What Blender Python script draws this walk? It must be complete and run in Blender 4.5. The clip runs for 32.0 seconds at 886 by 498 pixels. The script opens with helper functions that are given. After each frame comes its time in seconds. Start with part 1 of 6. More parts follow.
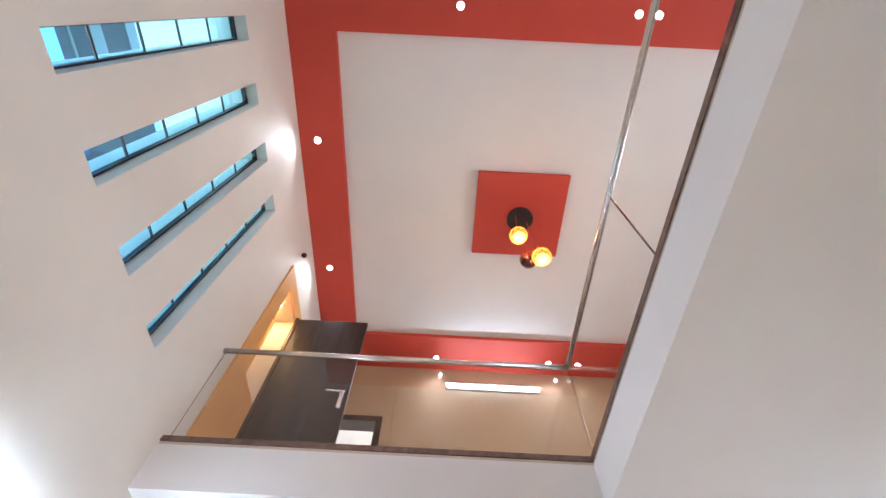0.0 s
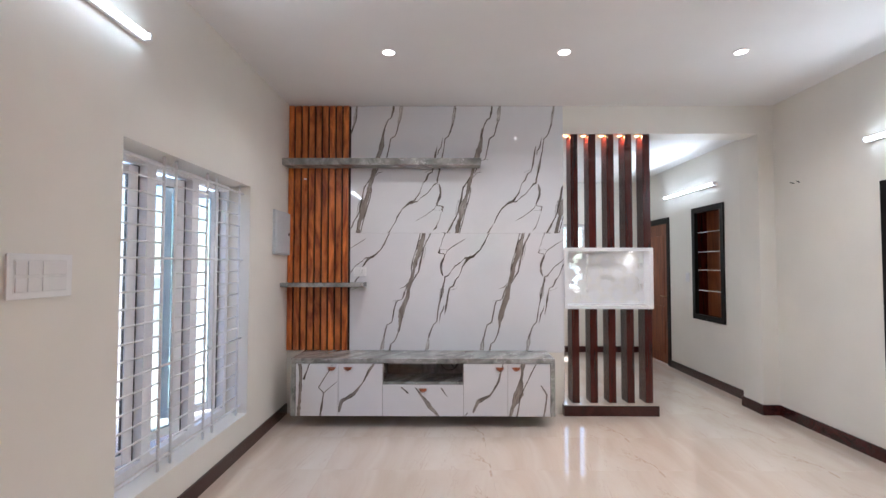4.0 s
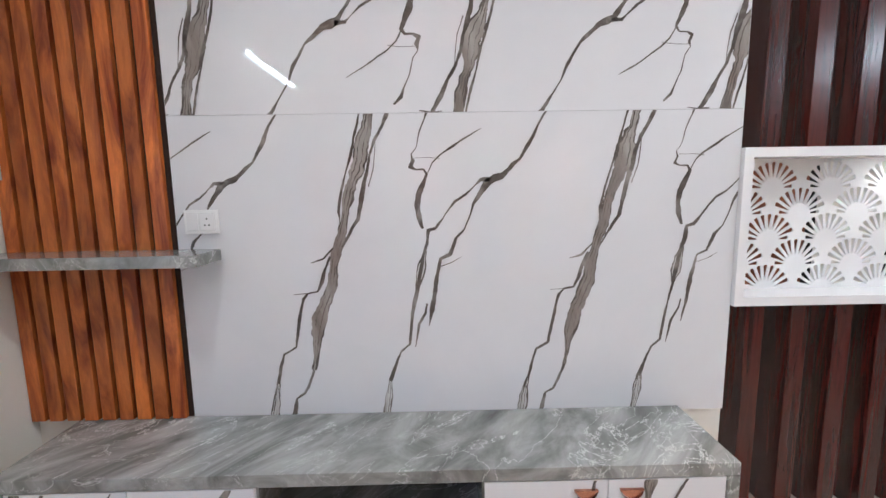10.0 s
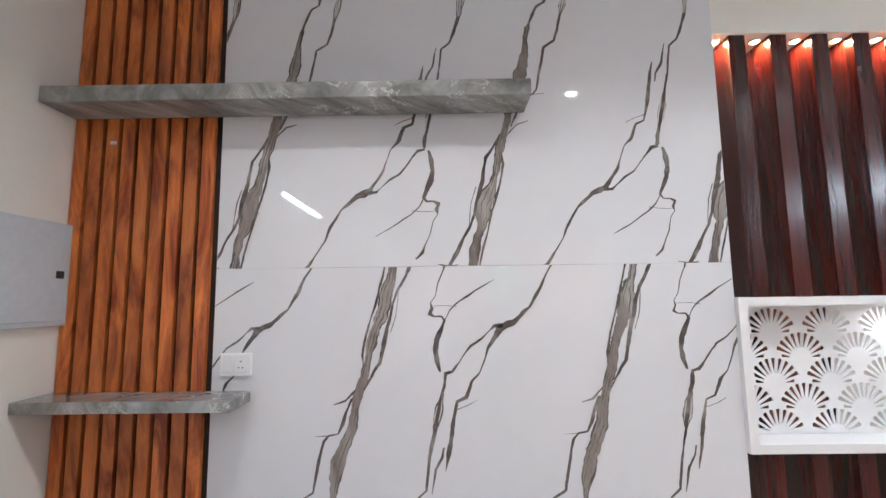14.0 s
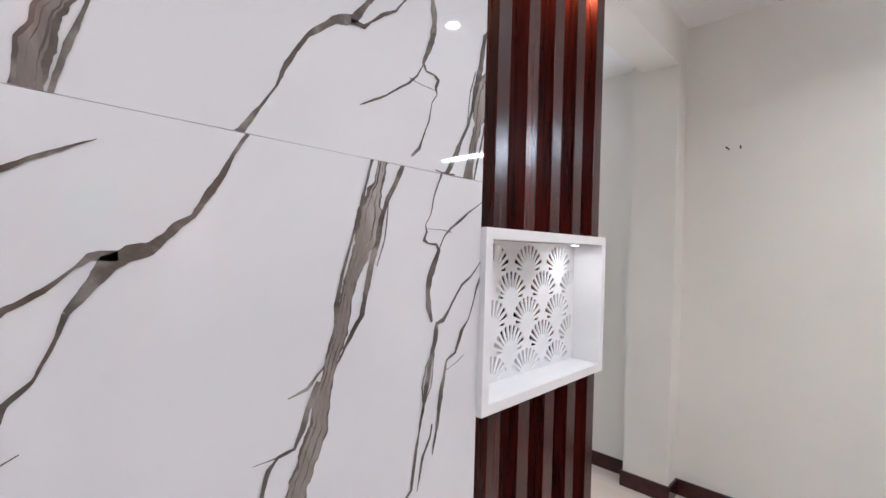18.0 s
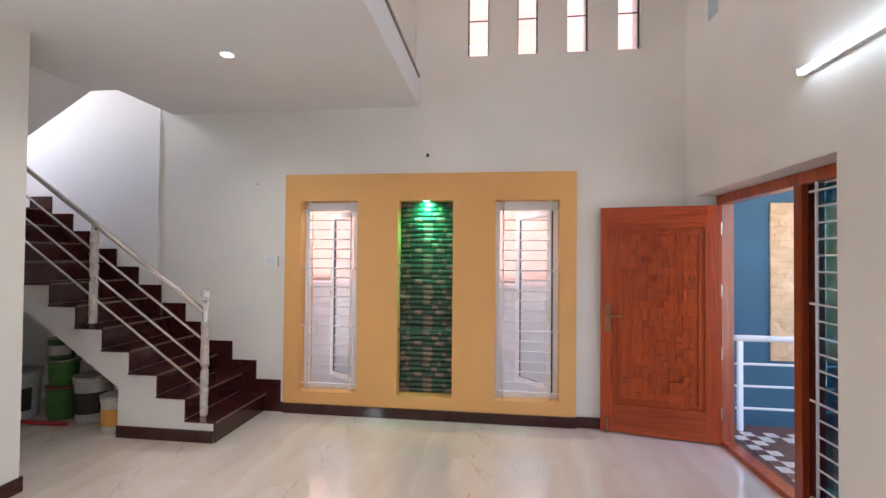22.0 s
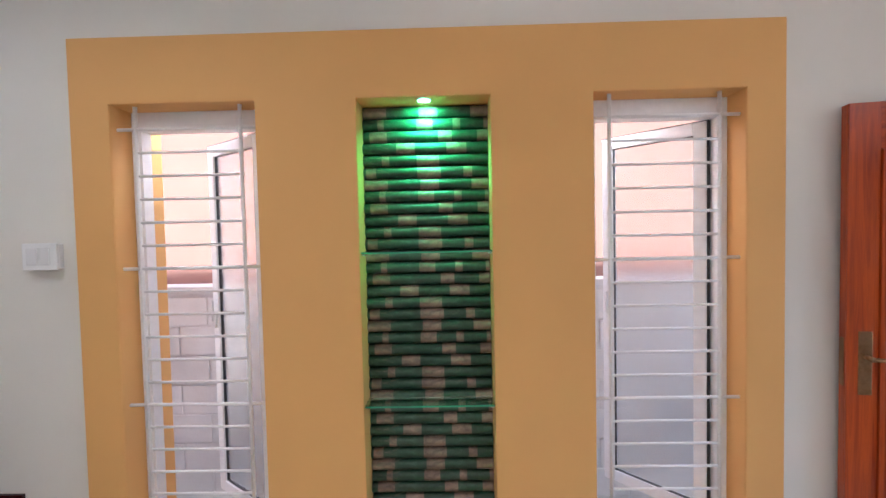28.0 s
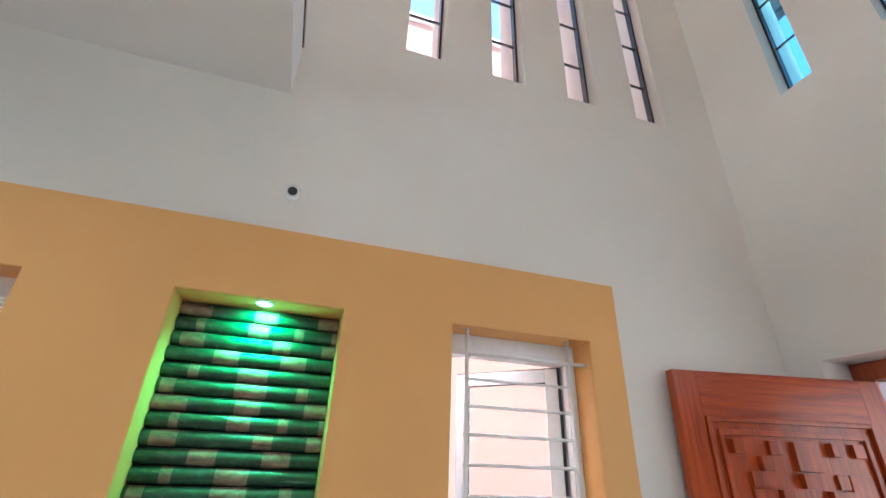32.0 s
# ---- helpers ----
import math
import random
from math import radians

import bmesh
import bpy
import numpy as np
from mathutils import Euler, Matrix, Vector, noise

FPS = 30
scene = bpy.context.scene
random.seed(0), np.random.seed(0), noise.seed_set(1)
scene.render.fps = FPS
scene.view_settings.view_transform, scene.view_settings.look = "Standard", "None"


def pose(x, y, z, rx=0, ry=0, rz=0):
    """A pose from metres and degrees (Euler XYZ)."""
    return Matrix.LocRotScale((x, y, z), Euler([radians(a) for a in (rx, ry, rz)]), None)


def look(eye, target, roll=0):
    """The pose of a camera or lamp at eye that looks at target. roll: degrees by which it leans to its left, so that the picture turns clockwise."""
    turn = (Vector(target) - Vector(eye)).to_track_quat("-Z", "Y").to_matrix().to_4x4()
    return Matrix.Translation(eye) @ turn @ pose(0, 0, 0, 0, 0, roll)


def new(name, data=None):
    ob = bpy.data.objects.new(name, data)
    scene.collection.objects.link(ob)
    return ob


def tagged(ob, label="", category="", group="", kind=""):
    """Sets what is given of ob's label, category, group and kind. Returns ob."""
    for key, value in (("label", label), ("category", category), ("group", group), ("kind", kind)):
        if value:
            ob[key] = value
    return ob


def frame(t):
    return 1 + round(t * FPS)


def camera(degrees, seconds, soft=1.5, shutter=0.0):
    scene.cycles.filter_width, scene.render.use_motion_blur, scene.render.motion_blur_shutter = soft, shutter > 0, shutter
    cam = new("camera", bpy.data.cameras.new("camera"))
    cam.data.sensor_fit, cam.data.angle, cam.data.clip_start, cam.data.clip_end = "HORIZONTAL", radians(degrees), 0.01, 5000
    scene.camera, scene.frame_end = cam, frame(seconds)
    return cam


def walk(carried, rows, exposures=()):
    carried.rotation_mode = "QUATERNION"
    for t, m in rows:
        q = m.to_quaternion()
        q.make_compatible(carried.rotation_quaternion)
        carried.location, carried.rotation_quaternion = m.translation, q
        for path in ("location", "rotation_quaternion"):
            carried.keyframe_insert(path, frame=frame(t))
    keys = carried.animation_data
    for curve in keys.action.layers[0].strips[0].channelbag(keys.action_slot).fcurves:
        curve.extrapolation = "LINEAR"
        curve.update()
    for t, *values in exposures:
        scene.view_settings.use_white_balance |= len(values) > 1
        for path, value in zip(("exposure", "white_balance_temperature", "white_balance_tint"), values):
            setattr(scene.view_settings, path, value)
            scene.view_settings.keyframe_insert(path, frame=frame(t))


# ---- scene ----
cam = camera(90.1, 32.0)

PATH = [
    (0, (1.574, -4.706, 1.699), (1.572, -3.734, 3.447), 2.96),
    (0.5, (1.584, -4.686, 1.722), (1.591, -3.579, 3.388), 2.11),
    (1, (1.585, -4.658, 1.725), (1.599, -3.382, 3.265), 1.66),
    (1.5, (1.540, -4.623, 1.705), (1.582, -3.145, 3.052), 0.62),
    (2, (1.545, -4.561, 1.667), (1.579, -2.880, 2.750), 0.58),
    (2.5, (1.545, -4.503, 1.616), (1.572, -2.653, 2.377), 0.33),
    (3, (1.565, -4.434, 1.557), (1.573, -2.486, 2.012), 0.26),
    (3.5, (1.576, -4.411, 1.473), (1.568, -2.422, 1.687), 0.17),
    (4, (1.571, -4.392, 1.466), (1.559, -2.393, 1.536), 0.07),
    (4.5, (1.794, -4.104, 1.467), (1.834, -2.105, 1.413), 0.02),
    (6.5, (1.711, -3.037, 1.521), (1.750, -1.039, 1.440), -0.52),
    (7, (1.666, -2.803, 1.552), (1.733, -0.807, 1.454), -0.78),
    (7.5, (1.665, -2.543, 1.536), (1.731, -0.546, 1.456), -0.76),
    (8, (1.602, -2.291, 1.544), (1.695, -0.295, 1.455), -0.61),
    (8.5, (1.576, -2.039, 1.549), (1.660, -0.043, 1.462), -0.65),
    (9, (1.563, -1.854, 1.544), (1.644, 0.142, 1.441), -0.65),
    (9.5, (1.583, -1.722, 1.538), (1.644, 0.270, 1.375), -0.84),
    (10, (1.592, -1.670, 1.501), (1.624, 0.312, 1.230), -0.90),
    (10.5, (1.593, -1.648, 1.484), (1.605, 0.308, 1.067), -1.13),
    (11, (1.585, -1.636, 1.460), (1.585, 0.286, 0.906), -1.13),
    (11.5, (1.581, -1.635, 1.445), (1.574, 0.256, 0.793), -1.21),
    (12, (1.572, -1.654, 1.475), (1.562, 0.244, 0.847), -1.21),
    (12.5, (1.570, -1.698, 1.527), (1.562, 0.247, 1.060), -1.01),
    (13, (1.562, -1.740, 1.576), (1.567, 0.248, 1.357), -0.99),
    (13.5, (1.572, -1.785, 1.630), (1.566, 0.215, 1.631), -1.07),
    (14, (1.574, -1.820, 1.645), (1.559, 0.168, 1.867), -0.72),
    (14.5, (1.600, -1.826, 1.682), (1.556, 0.142, 2.031), -0.41),
    (16.5, (1.612, -1.508, 1.644), (1.873, 0.468, 1.800), 0.98),
    (17, (1.610, -1.330, 1.633), (2.202, 0.579, 1.668), 1.11),
    (17.5, (1.560, -1.084, 1.570), (2.615, 0.614, 1.607), 0.95),
    (18, (1.647, -0.891, 1.559), (3.086, 0.498, 1.561), 1.66),
    (18.5, (1.748, -0.750, 1.545), (3.552, 0.111, 1.534), 1.34),
    (19, (1.841, -0.612, 1.556), (3.838, -0.514, 1.535), 1.56),
    (19.5, (1.850, -0.622, 1.542), (3.751, -1.244, 1.525), 1.25),
    (20, (1.804, -0.611, 1.559), (3.373, -1.852, 1.536), 2.39),
    (20.5, (1.765, -0.646, 1.523), (2.895, -2.297, 1.545), 2.11),
    (21, (1.718, -0.673, 1.576), (2.385, -2.558, 1.601), 1.46),
    (21.5, (1.709, -0.685, 1.571), (2.080, -2.650, 1.610), 0.75),
    (22, (1.712, -0.696, 1.582), (1.957, -2.680, 1.616), 0.52),
    (22.5, (1.763, -0.723, 1.573), (1.916, -2.717, 1.599), 0.35),
    (23, (1.813, -0.804, 1.569), (1.917, -2.801, 1.578), 0.23),
    (23.5, (1.870, -0.988, 1.552), (1.960, -2.986, 1.568), 0.21),
    (24, (1.961, -1.206, 1.542), (2.046, -3.205, 1.565), 0.19),
    (24.5, (2.096, -1.485, 1.578), (2.163, -3.484, 1.568), -0.09),
    (25, (2.135, -1.763, 1.575), (2.208, -3.762, 1.554), -0.24),
    (25.5, (2.166, -2.030, 1.580), (2.252, -4.028, 1.556), -0.28),
    (26, (2.250, -2.307, 1.593), (2.317, -4.305, 1.556), -0.50),
    (26.5, (2.287, -2.539, 1.681), (2.339, -4.534, 1.563), -0.93),
    (28.5, (2.309, -3.282, 1.560), (2.348, -5.281, 1.496), -1.23),
    (29, (2.271, -3.328, 1.570), (2.336, -5.318, 1.382), -0.83),
    (29.5, (2.278, -3.329, 1.561), (2.342, -5.306, 1.266), -0.69),
    (30, (2.264, -3.321, 1.562), (2.323, -5.307, 1.338), -0.71),
    (30.5, (2.277, -3.270, 1.582), (2.269, -5.269, 1.567), -0.84),
    (31, (2.269, -3.272, 1.537), (2.173, -5.242, 1.870), -0.03),
    (31.5, (2.284, -3.320, 1.561), (1.990, -5.189, 2.208), 1.29),
    (32, (2.264, -3.405, 1.640), (1.730, -5.119, 2.522), 2.28),
]
walk(cam, [(t, look(eye, target, roll)) for t, eye, target, roll in PATH], [(0.0, 2.62, 5750, 11), (2.0, 2.13, 5850, 11), (3.0, 2.17, 5900, 12), (4.0, 2.24, 5950, 13), (7.0, 2.47, 5950, 14), (9.0, 2.43, 5850, 11), (11.5, 2.5, 5850, 10), (13.0, 2.45, 5850, 10), (14.5, 2.48, 5850, 10), (16.5, 2.3, 5850, 10), (18.0, 2.38, 5850, 13), (20.0, 2.05, 6350, 18), (21.5, 2.28, 6050, 15), (23.0, 2.33, 5900, 9), (29.0, 2.2, 5850, 12), (30.5, 2.22, 5750, 8), (32.0, 2.32, 5650, 5)])

# ---- world and daylight ----
world = bpy.data.worlds.new("sky")
scene.world = world
world.use_nodes = True
sky_nodes = world.node_tree.nodes
sky_tex = sky_nodes.new("ShaderNodeTexSky")
sky_tex.sky_type = "NISHITA"
sky_tex.sun_disc = False
sky_tex.sun_elevation = radians(64)
sky_tex.sun_rotation = radians(27)
sky_nodes["Background"].inputs["Strength"].default_value = 0.15
world.node_tree.links.new(sky_tex.outputs[0], sky_nodes["Background"].inputs["Color"])
sun_data = bpy.data.lights.new("sun", "SUN")
sun_data.energy, sun_data.angle, sun_data.color = 5.0, radians(0.6), (1.0, 0.95, 0.88)
sun_ob = new("sun", sun_data)
sun_ob.matrix_world = look((3, 6, 14), (0, 0, 0))

TUBE_W, DOWN_W = 1.6, 2.1

# ---- plan, in metres ----
X_R = 4.84            # wall with the piano door
Y_S = -4.975          # wall with the orange panel
Z_C = 3.06            # lower ceiling
Z_F2 = 3.345          # upper floor
Z_T = 6.37            # upper ceiling
VOID_X, VOID_Y = 2.49, -2.44
X_P = 4.68            # face of the column
X_PW = 4.82           # passage wall
Y_END = 3.1           # end of the passage
WALL_T = 0.28

ORIGIN = {}


def socket_set(node, name, value):
    node.inputs[name].default_value = value


class Mat:
    """A small builder for node materials."""

    def __init__(self, name, rough=0.5, metal=0.0, spec=0.5, coat=0.0):
        self.m = bpy.data.materials.new(name)
        self.m.use_nodes = True
        self.t = self.m.node_tree
        self.b = self.t.nodes["Principled BSDF"]
        socket_set(self.b, "Roughness", rough)
        socket_set(self.b, "Metallic", metal)
        socket_set(self.b, "Specular IOR Level", spec)
        socket_set(self.b, "Coat Weight", coat)

    def node(self, kind, **sets):
        n = self.t.nodes.new(kind)
        for k, v in sets.items():
            n.inputs[k].default_value = v
        return n

    def link(self, a, b):
        self.t.links.new(a, b)

    def coords(self, scale=(1, 1, 1), kind="Object", turn=(0, 0, 0)):
        tc = self.node("ShaderNodeTexCoord")
        mp = self.node("ShaderNodeMapping")
        mp.inputs["Scale"].default_value = scale
        if any(turn):
            spin = self.node("ShaderNodeMapping")
            spin.inputs["Rotation"].default_value = tuple(radians(a) for a in turn)
            self.link(tc.outputs[kind], spin.inputs["Vector"])
            self.link(spin.outputs["Vector"], mp.inputs["Vector"])
        else:
            self.link(tc.outputs[kind], mp.inputs["Vector"])
        return mp.outputs["Vector"]

    def noise(self, vec, scale, detail=4.0, rough=0.55, dist=0.0):
        n = self.node("ShaderNodeTexNoise", Scale=scale, Detail=detail, Roughness=rough, Distortion=dist)
        self.link(vec, n.inputs["Vector"])
        return n.outputs["Fac"]

    def ramp(self, fac, stops):
        r = self.node("ShaderNodeValToRGB")
        while len(r.color_ramp.elements) < len(stops):
            r.color_ramp.elements.new(0.5)
        for e, (p, c) in zip(r.color_ramp.elements, stops):
            e.position, e.color = p, (*c, 1)
        self.link(fac, r.inputs["Fac"])
        return r.outputs["Color"]

    def mix(self, fac, a, b, mode="MIX"):
        n = self.t.nodes.new("ShaderNodeMix")
        n.data_type, n.blend_type = "RGBA", mode
        for s, v in ((n.inputs[0], fac), (n.inputs[6], a), (n.inputs[7], b)):
            if hasattr(v, "is_linked"):
                self.link(v, s)
            else:
                s.default_value = v if not isinstance(v, tuple) else (*v, 1)
        return n.outputs[2]

    def color(self, out):
        if isinstance(out, tuple):
            self.b.inputs["Base Color"].default_value = (*out, 1)
        else:
            self.link(out, self.b.inputs["Base Color"])
        return self

    def bump(self, height, strength=0.2, dist=0.01):
        n = self.node("ShaderNodeBump", Strength=strength, Distance=dist)
        self.link(height, n.inputs["Height"])
        self.link(n.outputs["Normal"], self.b.inputs["Normal"])
        return self

    def roughness(self, fac, lo, hi):
        n = self.node("ShaderNodeMapRange")
        n.inputs["To Min"].default_value, n.inputs["To Max"].default_value = lo, hi
        self.link(fac, n.inputs["Value"])
        self.link(n.outputs[0], self.b.inputs["Roughness"])
        return self


def paint(name, c, rough=0.6, vary=0.05, bump=0.12, grain=160):
    """Rolled emulsion paint: faint blotches, fine orange-peel relief."""
    k = Mat(name, rough, spec=0.35)
    v = k.coords()
    lo, hi = tuple(x * (1 - vary) for x in c), tuple(min(1, x * (1 + vary * 0.6)) for x in c)
    k.color(k.ramp(k.noise(v, 1.3, 5), [(0.3, lo), (0.7, hi)]))
    return k.bump(k.noise(v, grain, 2), bump, 0.002).m


def plain(name, c, rough=0.4, metal=0.0, vary=0.08, scale=30, coat=0.0, bump=0.05):
    k = Mat(name, rough, metal, coat=coat)
    v = k.coords()
    n = k.noise(v, scale, 4)
    k.color(k.ramp(n, [(0.3, tuple(x * (1 - vary) for x in c)), (0.7, tuple(min(1, x * (1 + vary)) for x in c))]))
    k.roughness(k.noise(v, scale * 2.3, 3), max(0.02, rough * 0.8), min(1, rough * 1.2))
    return k.bump(n, bump, 0.002).m


def timber(name, dark, light, along="z", rough=0.35, scale=9.0, coat=0.0, spec=0.5, run=0.5, spread=1.0):
    """Wood whose grain runs along one axis; each board differs by its object's random value."""
    k = Mat(name, rough, spec=spec, coat=coat)
    sc = {"x": (run, 9, 9), "y": (9, run, 9), "z": (9, 9, run)}[along]
    tc = k.node("ShaderNodeTexCoord")
    info = k.node("ShaderNodeObjectInfo")
    shift = k.node("ShaderNodeVectorMath")
    shift.operation = "ADD"
    rnd = k.node("ShaderNodeMath")
    rnd.operation = "MULTIPLY"
    rnd.inputs[1].default_value = 37.0
    k.link(info.outputs["Random"], rnd.inputs[0])
    k.link(tc.outputs["Object"], shift.inputs[0])
    k.link(rnd.outputs[0], shift.inputs[1])
    mp = k.node("ShaderNodeMapping")
    mp.inputs["Scale"].default_value = sc
    k.link(shift.outputs[0], mp.inputs["Vector"])
    v = mp.outputs["Vector"]
    n = k.noise(v, scale * 0.35, 6, 0.6, 1.2)
    fine = k.noise(v, scale * 3, 4, 0.7)
    base = k.ramp(n, [(0.35, dark), (0.5, tuple(a * 0.4 + b * 0.6 for a, b in zip(dark, light))), (0.62, light)])
    tone = k.ramp(info.outputs["Random"], [(0, tuple(1 - (1 - q) * spread for q in (0.70, 0.68, 0.66))), (1, tuple(1 + (q - 1) * spread for q in (1.14, 1.1, 1.06)))])
    c = k.mix(0.85, base, tone, "MULTIPLY")
    c = k.mix(0.25, c, k.ramp(fine, [(0.35, (0.35, 0.3, 0.28)), (0.65, (1, 1, 1))]), "MULTIPLY")
    k.color(c)
    k.roughness(fine, rough * 0.8, min(1, rough * 1.25))
    return k.bump(fine, 0.12, 0.002).m


def glow(name, c, strength):
    k = Mat(name, 0.4)
    k.color(tuple(min(1, x) for x in c))
    k.b.inputs["Emission Color"].default_value = (*c, 1)
    k.b.inputs["Emission Strength"].default_value = strength
    return k.m


def glass(name, c=(1, 1, 1), rough=0.0):
    k = Mat(name, rough)
    k.color(c)
    k.b.inputs["Transmission Weight"].default_value = 1.0
    k.b.inputs["IOR"].default_value = 1.45
    return k.m


def reeded(name, c, rough):
    """Obscure glass with fine upright ribs."""
    k = Mat(name, rough)
    k.color(c)
    k.b.inputs["Transmission Weight"].default_value = 1.0
    w = k.node("ShaderNodeTexWave", Scale=38.0, Distortion=1.5, Detail=2.0)
    w.bands_direction = "X"
    k.link(k.coords(), w.inputs["Vector"])
    return k.bump(w.outputs["Fac"], 0.10, 0.004).m


def stone(name, stops, scale=3.0, rough=0.12, stretch=(1, 1, 1), dist=1.5, veins=None, vein_scale=2.0, coat=0.0, speck=None, spec=None, turn=(0, 0, 0), cross=None):
    """Polished stone: cloudy body, thin veins, optional fine specks."""
    k = Mat(name, rough, coat=coat)
    v = k.coords(stretch, turn=turn)
    n = k.noise(v, scale, 8, 0.62, dist)
    c = k.ramp(n, stops)
    hatch = [(v, *veins, vein_scale)] if veins else []
    if cross:
        hatch.append((k.coords((1.3, 1.9, 1.2), turn=(0, 0, -52)), *cross))
    for vec, shade, thin, size in hatch:
        w = k.noise(vec, size, 6, 0.6, 2.2)
        sub = k.node("ShaderNodeMath")
        sub.operation = "SUBTRACT"
        sub.inputs[1].default_value = 0.5
        k.link(w, sub.inputs[0])
        ab = k.node("ShaderNodeMath")
        ab.operation = "ABSOLUTE"
        k.link(sub.outputs[0], ab.inputs[0])
        line = k.ramp(ab.outputs[0], [(0.0, (1, 1, 1)), (thin, (0, 0, 0))])
        patch = k.ramp(k.noise(vec, size * 0.6, 3), [(0.45, (0, 0, 0)), (0.62, (1, 1, 1))])
        c = k.mix(k.mix(1.0, line, patch, "MULTIPLY"), c, shade)
    if speck:
        c = k.mix(0.6, c, k.ramp(k.noise(v, speck[0], 2), [(0.4, speck[1]), (0.62, speck[2])]), "MULTIPLY")
    k.color(c)
    k.roughness(k.noise(v, 14, 4), rough * 0.7, rough * 1.5)
    if spec:
        socket_set(k.b, "Specular IOR Level", spec)
    return k.m


